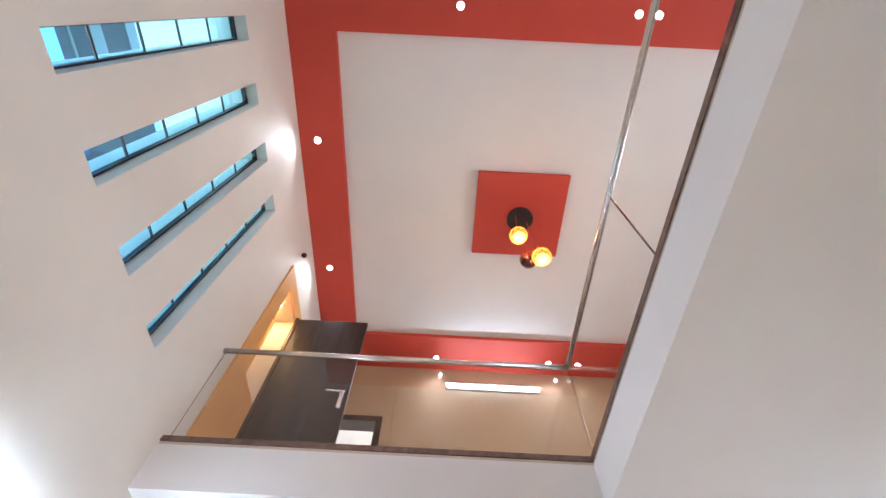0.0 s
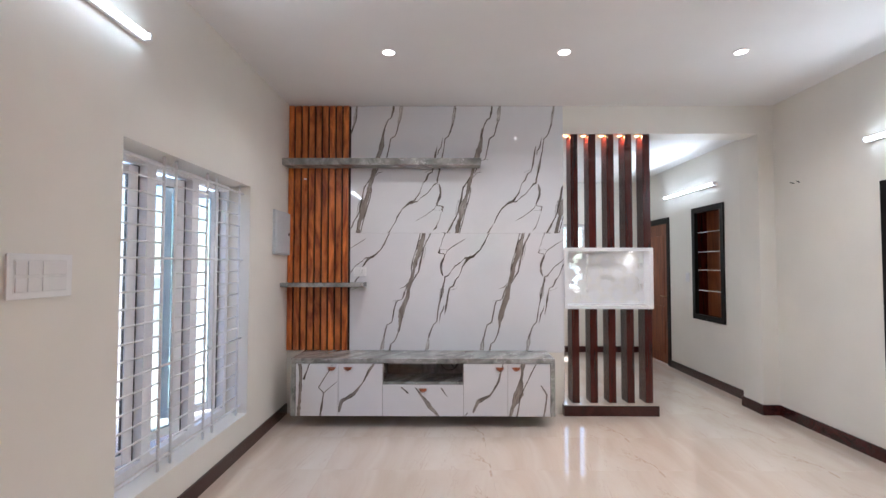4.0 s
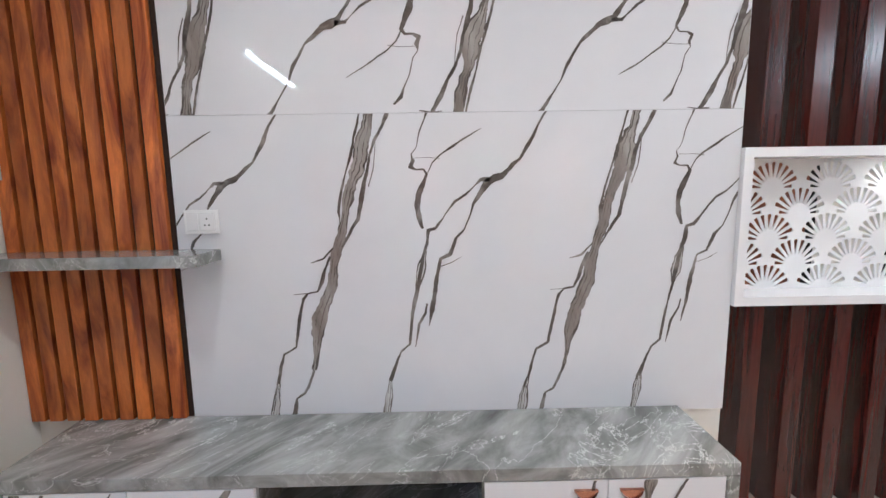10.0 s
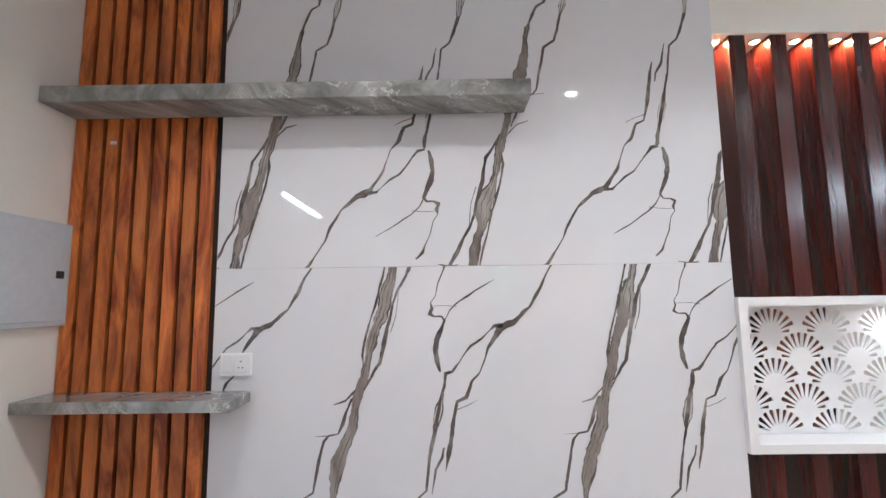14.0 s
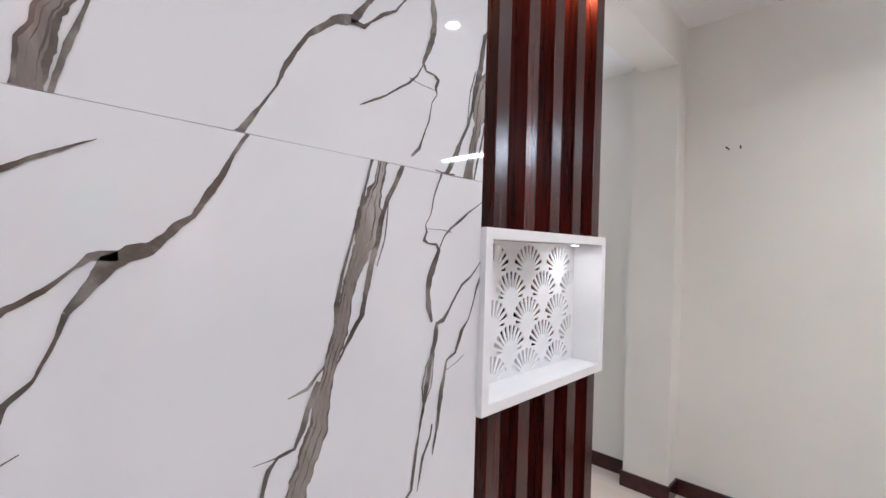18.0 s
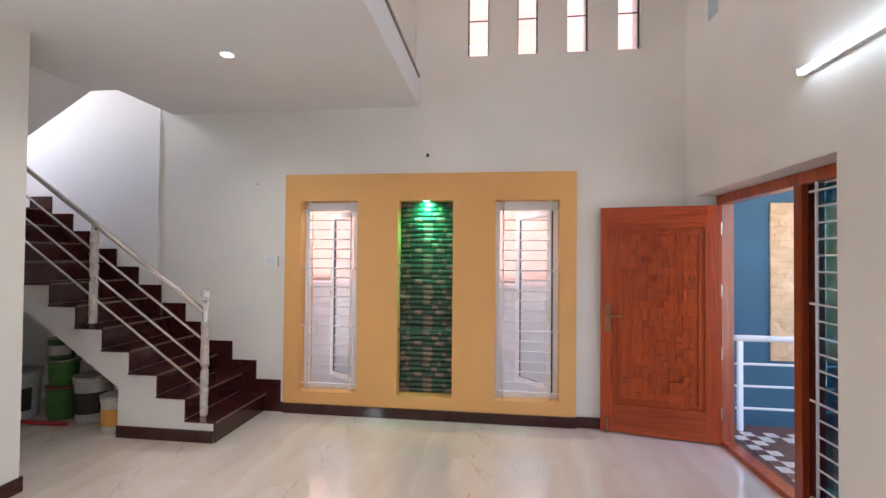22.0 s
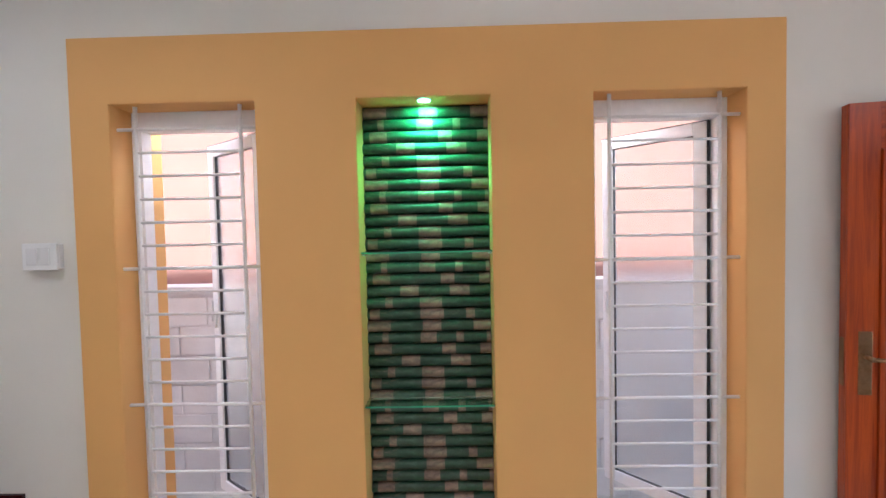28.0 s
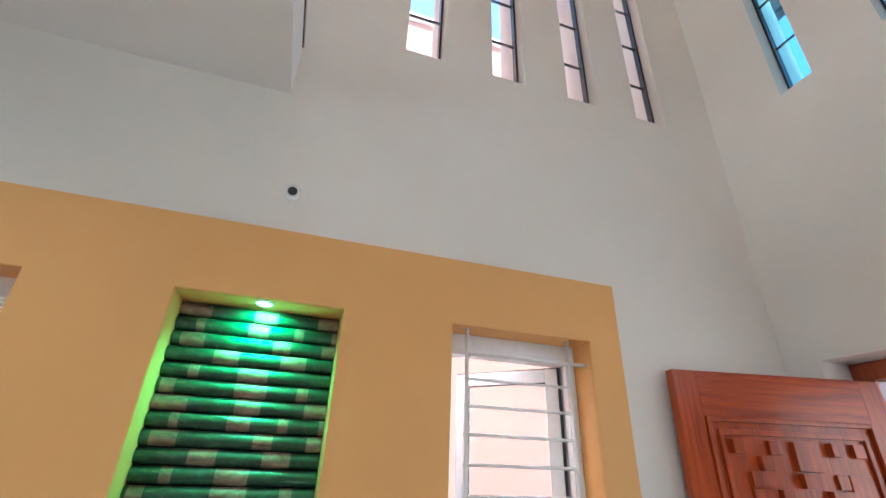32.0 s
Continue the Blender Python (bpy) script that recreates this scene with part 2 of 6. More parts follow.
M = {
    "wall": paint("wall_paint", (0.79, 0.76, 0.70)),
    "white": paint("ceiling_paint", (0.82, 0.81, 0.80), 0.7, 0.03),
    "stairwall": paint("stair_paint", (0.80, 0.785, 0.76), 0.6, 0.03),
    "outer": paint("exterior_paint", (0.78, 0.72, 0.66), 0.8, 0.08, 0.3, 60),
    "orange": paint("orange_paint", (0.78, 0.43, 0.15), 0.6, 0.05),
    "red": paint("red_paint", (0.60, 0.075, 0.05), 0.6, 0.06),
    "tan": paint("tan_paint", (0.50, 0.38, 0.235), 0.65, 0.08),
    "floor": stone("beige_marble", [(0.25, (0.60, 0.48, 0.385)), (0.5, (0.70, 0.605, 0.515)), (0.8, (0.77, 0.70, 0.63))], 1.2, 0.028,
                   (1.7, 0.6, 1), 0.8, ((0.36, 0.19, 0.11), 0.014), 1.1, spec=1.0, coat=0.6),
    "granite": stone("maroon_granite", [(0.3, (0.030, 0.008, 0.008)), (0.7, (0.075, 0.017, 0.016))], 9, 0.12, speck=(260, (0.5, 0.4, 0.4), (1, 1, 1))),
    "kerb": stone("brown_granite", [(0.3, (0.13, 0.08, 0.065)), (0.7, (0.27, 0.185, 0.15))], 9, 0.12, speck=(260, (0.5, 0.45, 0.42), (1, 1, 1))),
    "marble_grey": stone("grey_marble", [(0.30, (0.115, 0.115, 0.108)), (0.44, (0.21, 0.212, 0.20)), (0.56, (0.315, 0.318, 0.305)), (0.74, (0.47, 0.47, 0.455))], 2.1, 0.09,
                         (2.7, 0.8, 2.0), 1.2, ((0.72, 0.72, 0.70), 0.008), 1.5, turn=(0, 0, 38), cross=((0.66, 0.66, 0.64), 0.006, 1.1)),
    "laminate": stone("white_laminate", [(0.3, (0.70, 0.70, 0.725)), (0.7, (0.735, 0.735, 0.76))], 1.5, 0.02, spec=0.7),
    "vein": stone("grey_vein", [(0.28, (0.12, 0.10, 0.088)), (0.45, (0.25, 0.215, 0.195)), (0.58, (0.34, 0.31, 0.285)), (0.74, (0.56, 0.535, 0.52))], 2.2, 0.03, (3.4, 1, 0.6), 0.35, turn=(0, 14, 0)),
    "vein_pale": stone("pale_vein", [(0.35, (0.42, 0.40, 0.385)), (0.65, (0.68, 0.665, 0.66))], 2.5, 0.03, (4, 1, 0.6), 0.3, turn=(0, 10, 0)),
    "vein_line": stone("dark_vein", [(0.30, (0.06, 0.05, 0.045)), (0.50, (0.13, 0.112, 0.10)), (0.66, (0.30, 0.275, 0.255))], 9, 0.03, dist=0.4),
    "teak": timber("teak", (0.23, 0.036, 0.006), (0.72, 0.22, 0.05), rough=0.33, scale=3.6, coat=0.12, run=1.9),
    "groove": plain("dark_groove", (0.02, 0.010, 0.006), 0.7),
    "mahogany": timber("mahogany", (0.026, 0.0032, 0.003), (0.082, 0.011, 0.008), rough=0.24, coat=0.0, spec=0.5),
    "door_wood": timber("door_wood", (0.27, 0.027, 0.003), (0.50, 0.078, 0.009), rough=0.30, coat=0.10, spread=0.45),
    "door_wood_h": timber("door_wood_across", (0.27, 0.027, 0.003), (0.50, 0.078, 0.009), "x", rough=0.30, coat=0.10, spread=0.45),
    "frame_wood": timber("frame_wood", (0.25, 0.034, 0.006), (0.46, 0.085, 0.016), rough=0.3, coat=0.3),
    "ebony": timber("ebony", (0.004, 0.0033, 0.003), (0.009, 0.0075, 0.007), rough=0.5, spec=0.2),
    "ebony2": timber("dark_brown", (0.022, 0.013, 0.010), (0.06, 0.036, 0.026), rough=0.35),
    "brown_door": timber("brown_door", (0.13, 0.030, 0.008), (0.30, 0.085, 0.024), rough=0.35),
    "steel": plain("brushed_steel", (0.66, 0.63, 0.60), 0.24, 1.0, 0.06, 60),
    "chrome": plain("chrome", (0.8, 0.8, 0.8), 0.08, 1.0, 0.03, 60),
    "brass": plain("aged_brass", (0.33, 0.20, 0.11), 0.34, 1.0, 0.15, 60),
    "copper": plain("copper_pull", (0.50, 0.24, 0.17), 0.25, 1.0, 0.12, 60),
    "white_metal": plain("white_enamel", (0.80, 0.79, 0.79), 0.3, 0.0, 0.03),
    "upvc": plain("white_upvc", (0.86, 0.85, 0.86), 0.3, 0.0, 0.03),
    "plastic": plain("white_plastic", (0.86, 0.86, 0.86), 0.22, 0.0, 0.02),
    "plastic_dark": plain("dark_plastic", (0.02, 0.02, 0.022), 0.35),
    "gloss_white": plain("gloss_white", (0.80, 0.795, 0.80), 0.10, 0.0, 0.02, 6),
    "grey_metal": plain("grey_sheet", (0.56, 0.60, 0.64), 0.4, 0.0, 0.05),
    "tube": glow("tube_glow", (0.80, 0.92, 1.0), 3.2),
    "lamp": glow("downlight_glow", (1.0, 0.97, 0.94), 3.0),
    "warm": glow("warm_glow", (1.0, 0.55, 0.22), 8.0),
    "bulb": glow("bulb_glow", (1.0, 0.50, 0.08), 0.7),
    "shade_lit": glow("lit_red_shade", (0.85, 0.07, 0.015), 0.16),
    "ring_lit": glow("lit_shade_rings", (1.0, 0.36, 0.03), 0.45),
    "led_green": glow("green_glow", (0.12, 1.0, 0.45), 10.0),
    "glass": glass("clear_glass"),
    "glass_green": glass("shelf_glass", (0.70, 0.95, 0.82)),
    "glass_blue": glass("blue_glass", (0.33, 0.74, 0.88)),
    "glass_frost": reeded("reeded_glass", (0.93, 0.95, 0.96), 0.22),
    "glass_smoke": glass("smoked_glass", (0.42, 0.52, 0.55), 0.05),
    "glass_dim_porch": glass("dim_porch_glass", (0.07, 0.17, 0.20), 0.03),
    "teal": paint("teal_paint", (0.045, 0.11, 0.165), 0.7, 0.12, 0.4, 60),
    "pink": paint("pink_plaster", (0.385, 0.215, 0.175), 0.8, 0.08, 0.3, 60),
    "block": paint("concrete_block", (0.80, 0.79, 0.78), 0.9, 0.2, 0.6, 40),
    "ground": paint("bare_earth", (0.56, 0.52, 0.47), 0.9, 0.3, 0.6, 20),
    "tile_dark": plain("porch_tile_dark", (0.10, 0.045, 0.035), 0.35),
    "tile_light": plain("porch_tile_light", (0.50, 0.46, 0.42), 0.35),
}


# ---- mesh helpers ----
def box(bm, x0, x1, y0, y1, z0, z1, bevel=0.0):
    x0, x1, y0, y1, z0, z1 = min(x0, x1), max(x0, x1), min(y0, y1), max(y0, y1), min(z0, z1), max(z0, z1)
    vs = [bm.verts.new((x, y, z)) for x in (x0, x1) for y in (y0, y1) for z in (z0, z1)]
    fs = [bm.faces.new([vs[i] for i in q]) for q in ((0, 1, 3, 2), (4, 6, 7, 5), (0, 4, 5, 1), (2, 3, 7, 6), (0, 2, 6, 4), (1, 5, 7, 3))]
    if bevel:
        es = list({e for f in fs for e in f.edges})
        bmesh.ops.bevel(bm, geom=es, offset=bevel, segments=2, profile=0.6, affect="EDGES")
    return bm


def boxed(*args, bevel=0.0):
    return box(bmesh.new(), *args, bevel=bevel)


def tube_bm(bm, a, b, r, sides=10, r2=None):
    """A round bar from a to b."""
    a, b = Vector(a), Vector(b)
    m = Matrix.Translation((a + b) / 2) @ (b - a).to_track_quat("Z", "Y").to_matrix().to_4x4()
    bmesh.ops.create_cone(bm, cap_ends=True, segments=sides, radius1=r, radius2=r if r2 is None else r2, depth=(b - a).length, matrix=m)
    return bm


def lathe(bm, centre, profile, sides=20):
    """A turned shape round an upright axis: profile rows of radius, height."""
    cx, cy, cz = centre
    rings = [[bm.verts.new((cx + r * math.cos(2 * math.pi * i / sides), cy + r * math.sin(2 * math.pi * i / sides), cz + h)) for i in range(sides)] for r, h in profile]
    for lo, hi in zip(rings, rings[1:]):
        for i in range(sides):
            j = (i + 1) % sides
            bm.faces.new((lo[i], lo[j], hi[j], hi[i]))
    bm.faces.new(rings[0][::-1])
    bm.faces.new(rings[-1])
    return bm


def pierced(axis, a0, a1, u0, u1, v0, v1, holes=()):
    """A slab across one axis with rectangular holes right through it; x: u is y, v is z; y: u is x, v is z; z: u is x, v is y."""
    us = sorted({u0, u1, *(min(max(h[i], u0), u1) for h in holes for i in (0, 1))})
    vs = sorted({v0, v1, *(min(max(h[i], v0), v1) for h in holes for i in (2, 3))})
    solid = {}
    for i in range(len(us) - 1):
        for j in range(len(vs) - 1):
            cu, cv = (us[i] + us[i + 1]) / 2, (vs[j] + vs[j + 1]) / 2
            solid[i, j] = not any(h[0] < cu < h[1] and h[2] < cv < h[3] for h in holes)
    bm, made = bmesh.new(), {}

    def vert(a, i, j):
        if (a, i, j) not in made:
            u, v = us[i], vs[j]
            made[a, i, j] = bm.verts.new({"x": (a, u, v), "y": (u, a, v), "z": (u, v, a)}[axis])
        return made[a, i, j]

    for (i, j), full in solid.items():
        if not full:
            continue
        for a in (a0, a1):
            bm.faces.new([vert(a, i, j), vert(a, i + 1, j), vert(a, i + 1, j + 1), vert(a, i, j + 1)])
        for di, dj, p, q in ((-1, 0, (0, 0), (0, 1)), (1, 0, (1, 0), (1, 1)), (0, -1, (0, 0), (1, 0)), (0, 1, (0, 1), (1, 1))):
            if not solid.get((i + di, j + dj), False):
                bm.faces.new([vert(a0, i + p[0], j + p[1]), vert(a0, i + q[0], j + q[1]), vert(a1, i + q[0], j + q[1]), vert(a1, i + p[0], j + p[1])])
    bmesh.ops.recalc_face_normals(bm, faces=bm.faces)
    return bm


def mesh_of(bm, name, mat, smooth=False):
    bmesh.ops.recalc_face_normals(bm, faces=bm.faces)
    me = bpy.data.meshes.new(name)
    bm.to_mesh(me)
    bm.free()
    if mat:
        me.materials.append(mat)
    if smooth:
        me.polygons.foreach_set("use_smooth", [True] * len(me.polygons))
    return me


def thing(name, origin, label, category, group="", turn=0.0):
    ob = new(name)
    ob.matrix_world = pose(*origin, 0, 0, turn)
    ORIGIN[ob.name] = Vector(origin)
    ob.empty_display_size = 0.05
    return tagged(ob, label, category, group)


def part(name, bm, mat, parent, label="", smooth=False, local=False):
    """One mesh under a thing or part; bm in world metres, or in the thing's own with local."""
    o = ORIGIN.get(parent.name, Vector())
    if not local:
        bmesh.ops.translate(bm, verts=bm.verts, vec=-o)
    ob = new(name, mesh_of(bm, name, mat, smooth))
    ob.parent = parent
    ORIGIN[ob.name] = o
    if label:
        ob["label"] = label
    return ob


def lone(name, bm, mat, label, category, group="", smooth=False, kind=""):
    """A thing that is one mesh, its origin at the middle of its foot."""
    lo = Vector([min(v.co[i] for v in bm.verts) for i in range(3)])
    hi = Vector([max(v.co[i] for v in bm.verts) for i in range(3)])
    o = Vector(((lo.x + hi.x) / 2, (lo.y + hi.y) / 2, lo.z))
    bmesh.ops.translate(bm, verts=bm.verts, vec=-o)
    ob = new(name, mesh_of(bm, name, mat, smooth))
    ob.location = o
    bpy.context.view_layer.update()
    ORIGIN[ob.name] = o
    return tagged(ob, label, category, group, kind)


def setting(name, bm, mat, label, category="structure", smooth=False):
    ob = new(name, mesh_of(bm, name, mat, smooth))
    ORIGIN[ob.name] = Vector()
    return tagged(ob, label, category, "", "structure")


def area(name, m, w, h, watts, c=(1, 1, 1), shape="RECTANGLE"):
    d = bpy.data.lights.new(name, "AREA")
    d.shape, d.size, d.size_y, d.energy, d.color = shape, w, h, watts, c
    ob = new(name, d)
    ob.matrix_world = m
    return ob


# ---- setting: floors, walls, ceilings ----
WIN_Y, WIN_Z = (-2.265, -0.86), (0.29, 2.09)
DOOR_Y, DOOR_ZT = (-4.81, -3.17), 2.135
WEST_SLITS = [(-3.12, -2.955), (-3.60, -3.435), (-4.08, -3.915), (-4.56, -4.39)]
SOUTH_SLITS = [(1.81, 2.015), (1.34, 1.535), (0.87, 1.07), (0.395, 0.605)]
SLIT_Z = (3.535, 5.42)
ORANGE_X, ORANGE_Z = (0.98, 3.85), (0.10, 2.395)
NICHE_X = (2.14, 2.685)
SWIN = [(3.09, 3.69), (1.13, 1.735)]
SWIN_Z = (0.22, 2.13)
Y_O = -4.945          # face of the orange panel
X_ST = 7.5            # far wall of the stairwell

setting("floor", pierced("z", -0.12, -0.01, -WALL_T, X_ST, Y_S - 0.29, Y_END), M["block"], "concrete floor slab under the marble tiles", "floor")
setting("wall_west", pierced("x", -WALL_T, 0, Y_S - 0.29, Y_END + 0.2, -0.12, 6.7,
        [(*WIN_Y, *WIN_Z), (*DOOR_Y, -0.005, DOOR_ZT), (-2.06, -1.62, 4.3, 5.45), *((*s, *SLIT_Z) for s in WEST_SLITS)]),
        M["wall"], "cream painted wall with window, front door opening and tall slits", "wall")
setting("wall_south", pierced("y", Y_S - 0.29, Y_S, 0, X_ST, -0.12, 6.7,
        [(NICHE_X[0], NICHE_X[1], *SWIN_Z), *((*s, *SWIN_Z) for s in SWIN), *((*s, *SLIT_Z) for s in SOUTH_SLITS)]),
        M["wall"], "cream painted wall with narrow windows and tall slits", "wall")
setting("wall_panel", pierced("y", Y_S + 0.001, Y_O, *ORANGE_X, *ORANGE_Z,
        [(NICHE_X[0], NICHE_X[1], *SWIN_Z), *((*s, *SWIN_Z) for s in SWIN)]), M["orange"], "orange painted raised panel framing windows and niche", "wall")
rev = bmesh.new()
for x0, x1 in (*SWIN, NICHE_X):
    box(rev, x0 - 0.003, x0 + 0.002, Y_S - 0.29, Y_O - 0.004, SWIN_Z[0], SWIN_Z[1])
    box(rev, x1 - 0.002, x1 + 0.003, Y_S - 0.29, Y_O - 0.004, SWIN_Z[0], SWIN_Z[1])
    box(rev, x0, x1, Y_S - 0.29, Y_O - 0.004, SWIN_Z[0] - 0.003, SWIN_Z[0] + 0.002)
    box(rev, x0, x1, Y_S - 0.29, Y_O - 0.004, SWIN_Z[1] - 0.002, SWIN_Z[1] + 0.003)
setting("trim_reveals", rev, M["orange"], "orange painted window and niche reveals", "wall")
# dark colour here puts the shade between bamboo rolls into the back
setting("wall_niche_back", boxed(NICHE_X[0], NICHE_X[1], Y_S - 0.29, Y_S - 0.12, *SWIN_Z), M["groove"], "niche back coloured dark as shade between the rolls", "wall")
setting("wall_north", pierced("y", 0.012, 0.14, -0.0, 2.742, 0, Z_C), M["wall"], "cream painted partition behind the television panel", "wall")
setting("wall_beam", boxed(2.742, X_P, 0.001, 0.23, 2.776, Z_C), M["wall"], "cream painted beam over the passage", "beam")
setting("wall_column", boxed(X_P, X_R + 0.12, 0.0, 0.285, 0, Z_C), M["wall"], "cream painted column beside the passage", "column")
PD_Y = (-2.0, -1.073)
setting("wall_east", pierced("x", X_R, X_R + 0.12, -3.28, 0.0, -0.005, Z_C, [(PD_Y[0], PD_Y[1], -0.01, 2.1)]), M["wall"], "cream painted wall around the piano door", "wall")
setting("wall_stair_side", boxed(X_R + 0.12, X_ST, -3.28, -3.16, -0.005, Z_C), M["wall"], "cream painted wall of the space under the stairs", "wall")
NI_Y, NI_Z = (0.80, 1.405), (0.80, 2.17)
BD_Y = (2.03, 2.99)
setting("wall_passage", pierced("x", X_PW, X_PW + 0.2, 0.286, Y_END, -0.005, 2.86, [(*NI_Y, *NI_Z), (*BD_Y, -0.01, 2.16)]), M["wall"], "cream painted passage wall", "wall")
EW = (3.35, 3.98, 1.0, 2.15)
setting("wall_end", pierced("y", Y_END, Y_END + 0.2, 0.0, X_PW + 0.2, -0.005, 2.86, [EW]), M["wall"], "cream painted end wall of the passage", "wall")
setting("ceiling_passage", boxed(0, X_PW + 0.2, 0.14, Y_END + 0.2, 2.86, Z_C), M["white"], "white passage ceiling", "ceiling")
setting("ceiling", pierced("z", Z_C, Z_F2 - 0.02, 0, X_ST, Y_S, 0.14, [(-1, VOID_X, Y_S - 1, VOID_Y), (5.13, X_ST + 1, Y_S - 1, -4.275), (5.40, X_ST + 1, -4.28, -3.28)]),
        M["white"], "white painted ceiling slab around the double-height void", "ceiling")
setting("floor_upper", pierced("z", Z_F2 - 0.02, Z_F2, 0.0, X_ST, Y_S, 0.14, [(-1, VOID_X + 0.004, Y_S - 1, VOID_Y + 0.004), (5.13, X_ST + 1, Y_S - 1, -4.275), (5.40, X_ST + 1, -4.28, -3.28)]),
        M["floor"], "upper floor of polished beige marble", "floor")
setting("trim_kerb", box(boxed(0.0, VOID_X + 0.06, VOID_Y - 0.004, VOID_Y + 0.09, Z_F2 + 0.001, 3.38), VOID_X - 0.004, VOID_X + 0.09, Y_S, VOID_Y - 0.0045, Z_F2 + 0.001, 3.38),
        M["kerb"], "brown granite kerb under the glass railing", "trim")
setting("wall_upper_north", pierced("y", -0.2, 0.0, 0, X_ST, Z_F2, Z_T + 0.1, [(0.17, 0.93, Z_F2 - 1, 5.45)]), M["tan"], "tan painted upper wall", "wall")
setting("wall_upper_room", pierced("y", 1.6, 1.7, 0, 2.4, Z_F2, Z_T), M["wall"], "pale wall of the upper room", "wall")
setting("wall_upper_east", pierced("x", X_ST, X_ST + 0.2, Y_S - 0.29, 0.2, -0.12, 6.7, [(-4.7, -3.4, 2.6, 5.4)]), M["stairwall"], "white stairwell wall with a landing window", "wall")
setting("ceiling_upper", boxed(0, X_ST, Y_S, 1.7, Z_T, Z_T + 0.15), M["white"], "white upper ceiling", "ceiling")
band = pierced("z", Z_T - 0.06, Z_T + 0.001, 0, 5.2, Y_S, -0.2, [(0.46, 4.7, -4.43, -0.78)])
setting("ceiling_band", band, M["red"], "red painted band round the upper ceiling", "ceiling")
setting("wall_stairwell", boxed(5.27, X_ST, Y_S, Y_S + 0.02, -0.005, Z_T), M["stairwall"], "bright white plastered wall along the stairs", "wall")

# skirting
sk = bmesh.new()
H = 0.10
box(sk, 0.0, 0.014, DOOR_Y[1] + 0.0, 0.0, 0, H)
box(sk, 3.85, 3.884, Y_S, Y_S + 0.014, 0, H)
box(sk, 0.0, 0.98, Y_S, Y_S + 0.014, 0, H)
box(sk, 0.98, 3.85, Y_S, Y_O + 0.012, 0, H - 0.002)
box(sk, X_R - 0.014, X_R, -3.294, PD_Y[0], 0, H)
box(sk, X_R - 0.014, X_R, PD_Y[1], -0.014, 0, H)
box(sk, X_P - 0.014, X_R, -0.014, 0.0, 0, H)
box(sk, X_P - 0.014, X_P, 0.0, 0.299, 0, H)
box(sk, X_P, X_PW, 0.285, 0.299, 0, H)
box(sk, X_PW - 0.014, X_PW, 0.299, BD_Y[0], 0, H)
box(sk, X_PW - 0.014, X_PW, BD_Y[1], Y_END, 0, H)
box(sk, 2.7, X_PW - 0.014, Y_END - 0.014, Y_END, 0, H)
box(sk, X_R, X_ST, -3.294, -3.28, 0, H)
setting("baseboard", sk, M["granite"], "dark maroon granite skirting along the walls", "baseboard")

# ---- television wall: laminate panel, veins, teak slats ----
PX0, PX1, PZ0, PSEAM, PZ1 = 0.622, 2.742, 0.60, 1.777, 3.056


def wander(x, z, seed):
    """A smooth signed wobble that depends on place alone."""
    return sum(g * noise.noise(Vector((x * f, seed * f * 0.4 + f, z * f))) for f, g in ((9.0, 0.8), (31.0, 0.42), (83.0, 0.3)))


def stroke(bm, rows, y, side=0.0, thick=None, seed=1, amp=1.0):
    """A ragged band along rows of x, z, width; side shifts it across the band (-1 to 1), thick gives it a width of its own."""
    fine = []
    for (x0, z0, w0), (x1, z1, w1) in zip(rows, rows[1:]):
        n = max(2, int(math.hypot(x1 - x0, z1 - z0) / 0.007))
        fine += [(x0 + (x1 - x0) * i / n, z0 + (z1 - z0) * i / n, w0 + (w1 - w0) * i / n) for i in range(n)]
    fine.append(rows[-1])
    prev = None
    for i, (x, z, w) in enumerate(fine):
        a, b = fine[max(0, i - 3)], fine[min(len(fine) - 1, i + 3)]
        d = math.hypot(b[0] - a[0], b[1] - a[1]) or 1.0
        nx, nz = (b[1] - a[1]) / d, -(b[0] - a[0]) / d
        wide = w * max(0.25, 0.9 + 0.6 * wander(x, z, 2))
        mid = side * wide * 0.5 + (0.0022 + 0.10 * w) * amp * wander(x, z, 1)
        half = 0.5 * wide if thick is None else 0.5 * thick * max(0.08, 0.8 + 2.2 * wander(x, z, seed + 7))
        row = [bm.verts.new((x + nx * q, y, z + nz * q)) for q in (mid - half, mid + half)]
        if prev:
            bm.faces.new((prev[0], prev[1], row[1], row[0]))
        prev = row


def vein_bands(rows, bodies, lines, seed=3, pale=False):
    """One vein: a thin one is a dark line, a broad one a streaked body between ragged dark edges."""
    if not pale and max(r[2] for r in rows) < 0.026:
        stroke(lines, rows, -0.0023 - 0.00009 * (len(lines.faces) % 11), seed=seed)
        return
    stroke(bodies, rows, -0.0010 if pale else -0.0012, seed=seed)
    edge = 0.0042 if pale else 0.0058
    for k, (side, thick) in enumerate(((-0.96, edge), (0.96, edge * 0.9), (-0.30, 0.0022), (0.42, 0.0028))):
        stroke(lines, rows, -0.0018 - 0.0001 * k, side, thick, seed + k)


def clip_rect(bm, x0, x1, z0, z1):
    for co, no in (((x0, 0, 0), (-1, 0, 0)), ((x1, 0, 0), (1, 0, 0)), ((0, 0, z0), (0, 0, -1)), ((0, 0, z1), (0, 0, 1))):
        bmesh.ops.bisect_plane(bm, geom=[*bm.verts, *bm.edges, *bm.faces], plane_co=co, plane_no=no, clear_outer=True)


